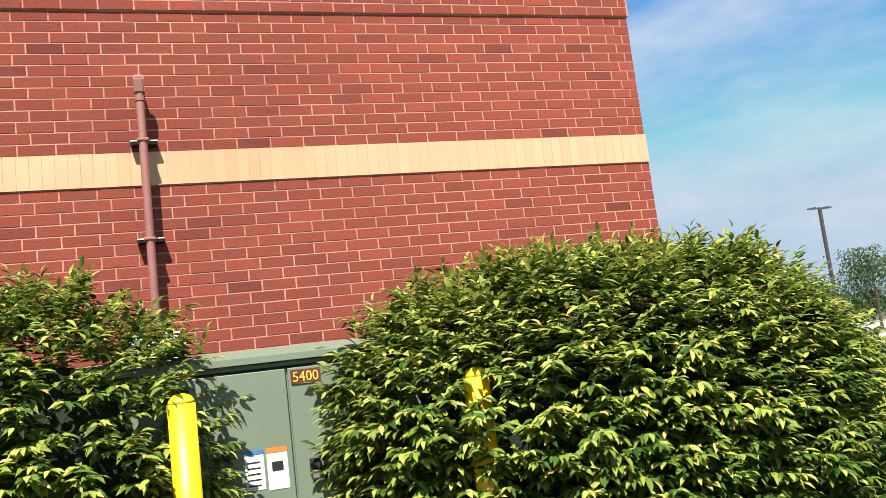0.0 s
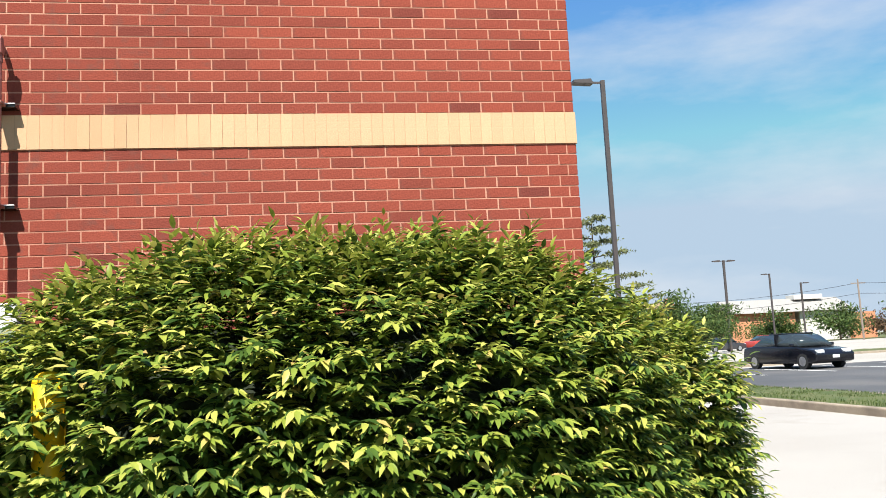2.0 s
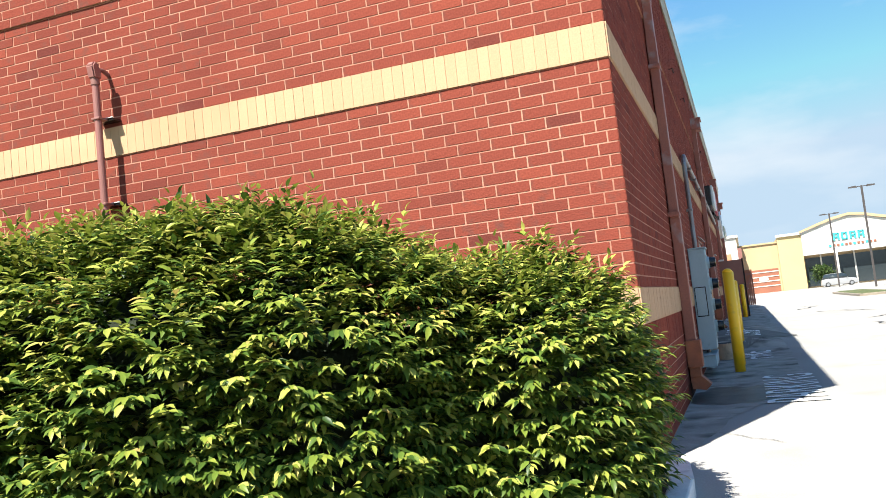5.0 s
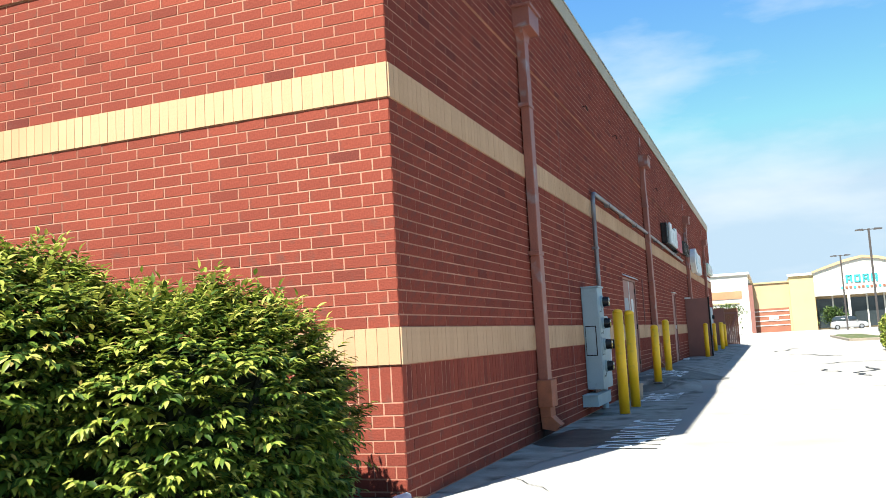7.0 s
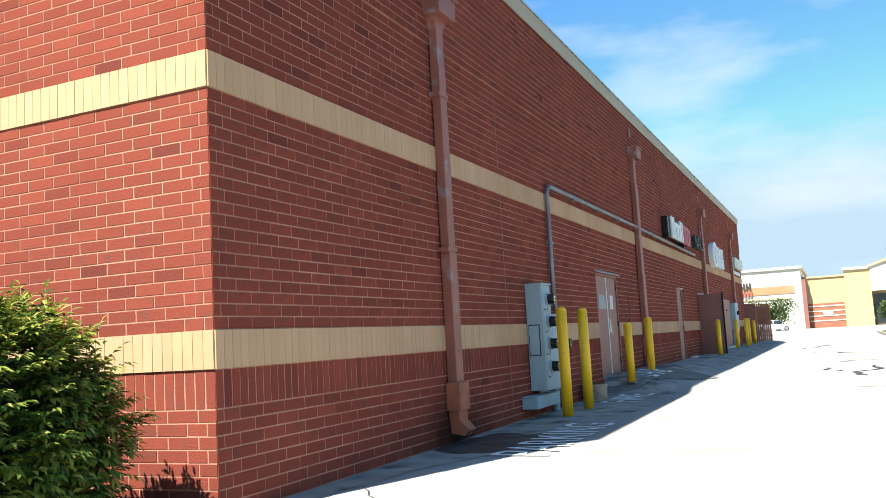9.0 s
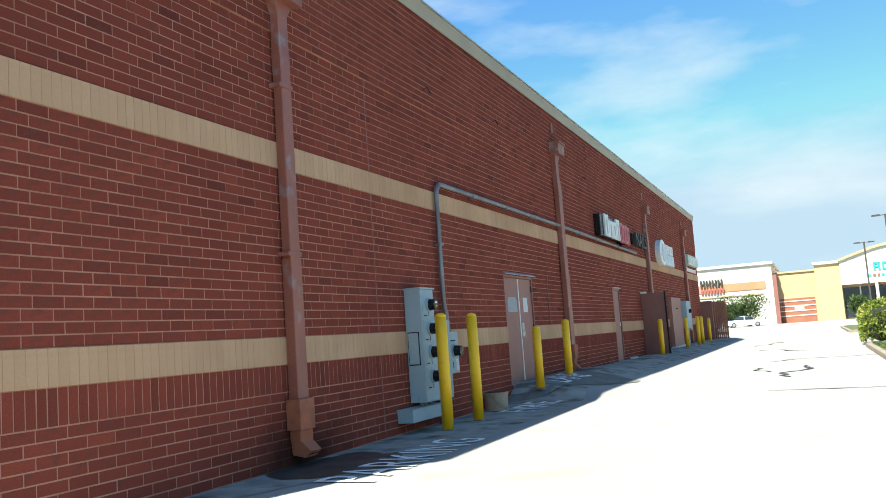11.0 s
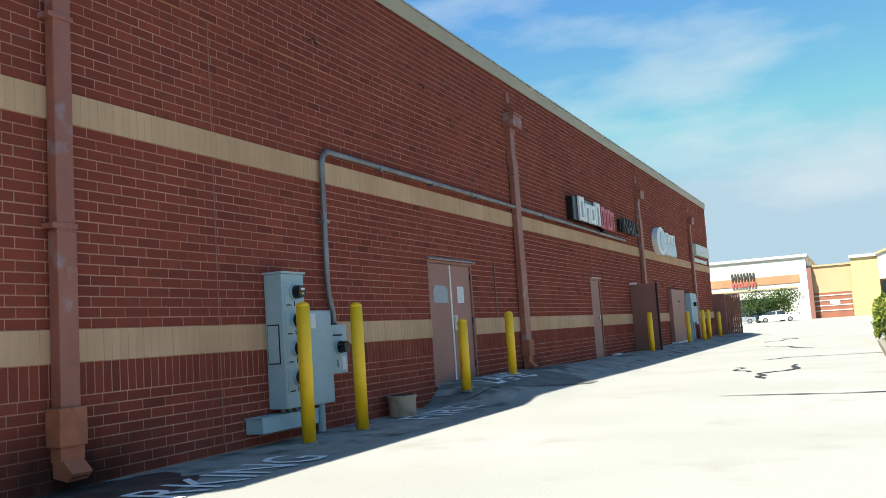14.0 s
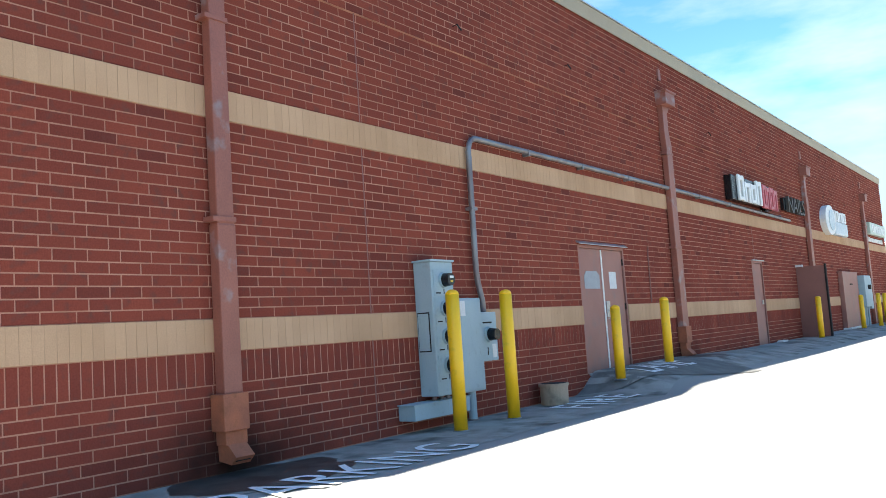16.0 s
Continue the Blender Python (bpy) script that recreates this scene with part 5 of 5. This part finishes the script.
pine(24.4, 60, 10.6, 5.6, 8)
for i, (x, y, h, s, m) in enumerate([(30.5, 60, 5.0, 1.7, M_TREELEAF), (26, 66, 2.6, 2.2, M_TREELEAF), (33.5, 62, 3.2, 2.0, M_TREELEAF), (21, 64, 2.4, 2.2, M_TREELEAF),
        (46, 52.5, 4.2, 2.6, M_TREELEAF), (52, 52.5, 6.4, 2.6, M_TREELEAF), (61, 52.5, 5.0, 3.0, M_TREELEAF), (40, 75, 4.4, 3.2, M_TREELEAF), (33, 80, 4.6, 3.0, M_TREELEAF)]):
    tree(x, y, h, s, 20 + i, m, "small leafy car park tree", 0.12, 0.3)
for i in range(26):
    rngt = random.Random(50 + i)
    x = 42 + i * 6.2 + rngt.uniform(-2, 2)
    tree(x, 134 + rngt.uniform(-4, 6) - 0.25 * max(0, x - 100), rngt.uniform(4.5, 6.8), rngt.uniform(3, 4.6), 70 + i, M_REDLEAF if i % 7 == 3 else M_TREELEAF, "distant bushy roadside tree", 0.15, 0.1, 1300, 0.6)
for i, (x, y, h, s) in enumerate(((-4.5, 132, 3.6, 2.6), (0.5, 133, 4.4, 2.6), (3.2, 134, 4.3, 2.4), (-8, 131, 4.0, 2.6), (17.5, 133, 3.0, 1.6))):
    tree(x, y, h, s, 120 + i, M_TREELEAF, "small leafy tree before the far shops", 0.1, 0.2, 1400, 0.4)


# ---- cars ----
def car(x, y, heading, paint, label, lng=4.3, wid=1.75, ht=1.45, suv=False):
    c = thing("car", label, "car", pose(x, y, 0, 0, 0, heading))
    pm = paint_mat("car_paint_" + label.split()[0], paint)
    L, Wd = lng / 2, wid / 2
    hood = 0.92 if not suv else 1.05
    side = [(-L, 0.34), (-L + 0.05, 0.75), (-L + 0.12, hood), (-L + 0.75, hood + 0.06), (L - 1.25, hood + 0.0), (L - 0.25, hood - 0.14), (L, 0.62), (L - 0.02, 0.3), (L - 0.4, 0.22), (-L + 0.35, 0.22)]
    bm = prism(side, -Wd, Wd, plane="xz")
    bmesh.ops.bevel(bm, geom=bm.edges[:], offset=0.07, segments=3, affect="EDGES", profile=0.6)
    body = part("body", bm, pm, c, smooth=True)
    back = -L + (0.12 if suv else 0.5)
    cab_o = [(back, hood), (back + (0.35 if suv else 0.85), ht - 0.06), (back + (0.7 if suv else 1.2), ht), (0.35, ht), (0.75, ht - 0.1), (L - 1.05, hood)]
    bm = bmesh.new()
    lo = [bm.verts.new((a, -Wd + 0.06 + 0.2 * (b - hood) / (ht - hood), b)) for a, b in cab_o]
    hi = [bm.verts.new((a, Wd - 0.06 - 0.2 * (b - hood) / (ht - hood), b)) for a, b in cab_o]
    bm.faces.new(lo[::-1])
    bm.faces.new(hi)
    for i in range(len(cab_o)):
        j = (i + 1) % len(cab_o)
        bm.faces.new((lo[i], lo[j], hi[j], hi[i]))
    bmesh.ops.recalc_face_normals(bm, faces=bm.faces)
    bmesh.ops.bevel(bm, geom=bm.edges[:], offset=0.03, segments=2, affect="EDGES")
    part("glasshouse", bm, M_GLASS, c, "dark tinted glass", smooth=True)
    part("roof_panel", box(back + (0.55 if suv else 1.1), -Wd + 0.26, ht - 0.02, 0.4, Wd - 0.26, ht + 0.025, 0.02), pm, c)
    for sgn in (-1, 1):
        part("pillar", box(-0.2, sgn * (Wd - 0.09) - 0.03, hood, -0.1, sgn * (Wd - 0.2) + 0.03, ht - 0.02), pm, c)
        part("headlight", box(L - 0.32, sgn * (Wd - 0.28) - 0.17, 0.62, L - 0.03, sgn * (Wd - 0.28) + 0.17, 0.78, 0.05), M_HEAD, c, "clear headlight")
        part("mirror", box(L - 1.4, sgn * (Wd + 0.08) - 0.08, hood, L - 1.28, sgn * (Wd + 0.08) + 0.08, hood + 0.13, 0.03), pm, c)
        for ax in (-L + 0.8, L - 0.85):
            wh = part("wheel", rod((ax, sgn * (Wd - 0.2), 0.32), (ax, sgn * (Wd + 0.01), 0.32), 0.32, seg=24), M_TYRE, c)
            part("rim", rod((ax, sgn * (Wd - 0.02), 0.32), (ax, sgn * (Wd + 0.02), 0.32), 0.2, seg=16), M_RIM, wh)
    part("grille", box(L - 0.06, -0.45, 0.42, L + 0.012, 0.45, 0.58, 0.02), M_BLACK, c)
    part("licence_plate", box(L, -0.16, 0.44, L + 0.02, 0.16, 0.56), M_SIGNW, c)
    return c


car(18.75, 36.6, -83, (0.005, 0.008, 0.032), "blue compact saloon parked on dark asphalt")
car(24.2, 34.8, -83, (0.006, 0.006, 0.009), "black saloon parked on dark asphalt", 4.8, 1.85, 1.48)
car(30.5, 60.5, 20, (0.6, 0.6, 0.6), "white estate parked in the far lot", 4.6, 1.8, 1.6, True)
car(2.8, 129, 5, (0.62, 0.63, 0.64), "silver saloon parked before the far shops", 4.7)
car(-2.2, 131, 5, (0.25, 0.26, 0.28), "grey hatchback parked before the far shops", 4.2)
car(1.5, 133.2, 0, (0.05, 0.09, 0.22), "navy people carrier parked before the far shops", 4.7, 1.85, 1.7, True)
car(18.9, 129, 0, (0.3, 0.3, 0.31), "grey off-roader parked before the far shops", 4.6, 1.85, 1.75, True)
car(50, 82, 10, (0.35, 0.05, 0.04), "red saloon in the far car park", 4.6)
car(45, 82, 10, (0.04, 0.04, 0.045), "charcoal saloon in the far car park", 4.6)

# ---- far shops ----
shop = thing("shop_building", "white stuccoed shop with an orange stripe and dark sign shapes", "building")
part("wall", box(-40, 140, 0, 6.4, 175, 8.9), M_STUC_W, shop)
part("cornice", box(-40.2, 139.7, 8.9, 6.7, 175, 9.3, 0.05), M_STUC_W, shop)
part("ledge", box(-40, 139.85, 4.55, 5.0, 140, 4.75), M_STUC_T, shop)
part("stripe", box(-40, 139.9, 5.35, 5.4, 140.0, 6.5), M_STUC_O, shop, "orange stucco stripe")
stroke_blocks_y = [(-3.9 + 0.85 * i, 6.1, 7.3) for i in range(4)]
for a, z0, z1 in stroke_blocks_y:
    bm = box(a, 139.7, z0, a + 0.25, 139.9, z1, 0.03)
    box(a + 0.45, 139.7, z0, a + 0.7, 139.9, z1, 0.03, bm)
    box(a + 0.2, 139.7, (z0 + z1) / 2 - 0.1, a + 0.5, 139.9, (z0 + z1) / 2 + 0.1, 0.03, bm)
    part("character_block", bm, M_CHAR, shop)
for i in range(8):
    part("character_block", box(-3.9 + 0.44 * i, 139.7, 5.2, -3.58 + 0.44 * i, 139.9, 5.9, 0.03), M_STUC_B if i % 2 else M_SIGNR, shop)
part("shopfront_window", box(-20, 139.9, 0.3, 2, 139.98, 3.4), M_GLASS, shop)
shop = thing("shop_building", "tan recessed shop wall with brown striped panel", "building")
part("wall", box(6.4, 142, 0, 12.2, 175, 7.5), M_STUC_T, shop)
part("cornice", box(6.4, 141.8, 7.4, 12.2, 142, 7.65), M_STUC_T, shop)
part("panel", box(6.9, 141.9, 0.0, 11.9, 142, 3.6), M_STUC_B, shop, "brown banded block panel")
for i in range(4):
    part("band", box(6.9, 141.84, 0.95 + 0.72 * i, 11.9, 141.9, 1.1 + 0.72 * i), M_STUC_W, shop)
part("notice", box(9.0, 141.8, 1.9, 10.3, 141.84, 2.35), M_SIGNW, shop)
part("pier", box(6.4, 140, 0, 7.0, 142, 7.3), M_BROWN, shop)
shop = thing("shop_building", "yellow and white gabled shop front with teal sign shapes", "building")
part("wall", box(12.2, 140, 0, 15.6, 175, 8.1), M_STUC_Y, shop)
part("cornice", box(12.0, 139.7, 8.1, 15.6, 140.2, 8.5, 0.05), M_STUC_W, shop)
gable = [(15.6, 4.9), (30, 4.9), (30, 8.4), (26.5, 9.2), (24.2, 9.9), (22.3, 10.1), (20, 9.7), (17.5, 8.9), (15.6, 8.3)]
part("gable_wall", prism(gable, 139.6, 175, plane="xz"), M_STUC_W, shop, "white curved gable")
part("gable_trim", prism([(15.4, 8.3), (17.4, 8.9), (20, 9.7), (22.3, 10.12), (24.2, 9.9), (26.6, 9.2), (30.2, 8.4), (30.2, 8.75), (26.6, 9.6), (24.3, 10.25), (22.3, 10.5), (19.9, 10.05), (17.3, 9.25), (15.4, 8.6)], 139.3, 140.2, plane="xz"), M_STUC_T, shop)
for i in range(4):
    a = 19.9 + 1.12 * i
    bm = box(a, 139.45, 6.6, a + 0.28, 139.6, 7.75, 0.05)
    box(a + 0.6, 139.45, 6.6, a + 0.88, 139.6, 7.75, 0.05, bm)
    box(a + 0.1, 139.45, 7.5, a + 0.8, 139.6, 7.75, 0.05, bm)
    box(a + 0.1, 139.45, 6.6 if i == 1 else 7.0, a + 0.8, 139.6, 6.85 if i == 1 else 7.25, 0.05, bm)
    part("character_block", bm, M_TEAL, shop)
for i in range(12):
    part("character_block", box(19.2 + 0.55 * i, 139.5, 5.75, 19.55 + 0.55 * i, 139.6, 6.1, 0.02), M_STUC_B if i % 3 else M_TEAL, shop)
part("entrance_recess", box(15.6, 141.5, 0, 30, 175, 4.9), M_STUC_T, shop)
for i in range(6):
    part("shopfront_window", box(15.8 + 2.3 * i, 141.3, 0.2, 17.9 + 2.3 * i, 141.5, 4.5), M_GLASS, shop)
    part("window_frame", box(17.9 + 2.3 * i, 141.2, 0, 18.1 + 2.3 * i, 141.5, 4.9), M_STUC_W, shop)
for x in (19.9, 27.0):
    part("column", box(x, 139.6, 0, x + 0.35, 140.0, 4.9), M_STUC_W, shop)
shop = thing("shop_building", "low tan shop row with brown piers and teal awnings", "building")
part("wall", box(42, 150, 0, 70, 170, 8.3), M_STUC_T, shop)
for x in (45.5, 52.5, 62.5, 69):
    part("pier", box(x, 149.4, 0, x + 1.7, 150, 9.1), M_STUC_O, shop)
for x in (47.5, 55, 58.5, 65):
    part("awning", prism([(149.0, 3.6), (150.0, 4.8), (150.0, 3.6)], x, x + 3.0, plane="yz"), M_TEAL, shop, "teal awning")
house = thing("far_house", "distant white and brick low building with a grey roof", "building")
part("wall", box(96, 150, 0, 106, 160, 5.6), M_STUC_W, house)
part("wall", box(106, 149, 0, 111, 160, 5.0), M_STUC_O, house)
part("roof", prism([(149, 5.6), (155, 8.3), (161, 5.6)], 82, 107, plane="yz"), M_ROOF, house, "grey hipped roof")
part("wall", box(82, 150, 0, 95, 160, 5.6), M_STUC_O, house)
part("roof_vent", box(97, 153, 8.0, 103, 156, 8.9, 0.05), M_STUC_W, house)

# ---- nearest bricks one by one ----
lay_singles(wall_side, side_singles, place_side, False)
lay_singles(wall_front, front_singles, place_front, False)
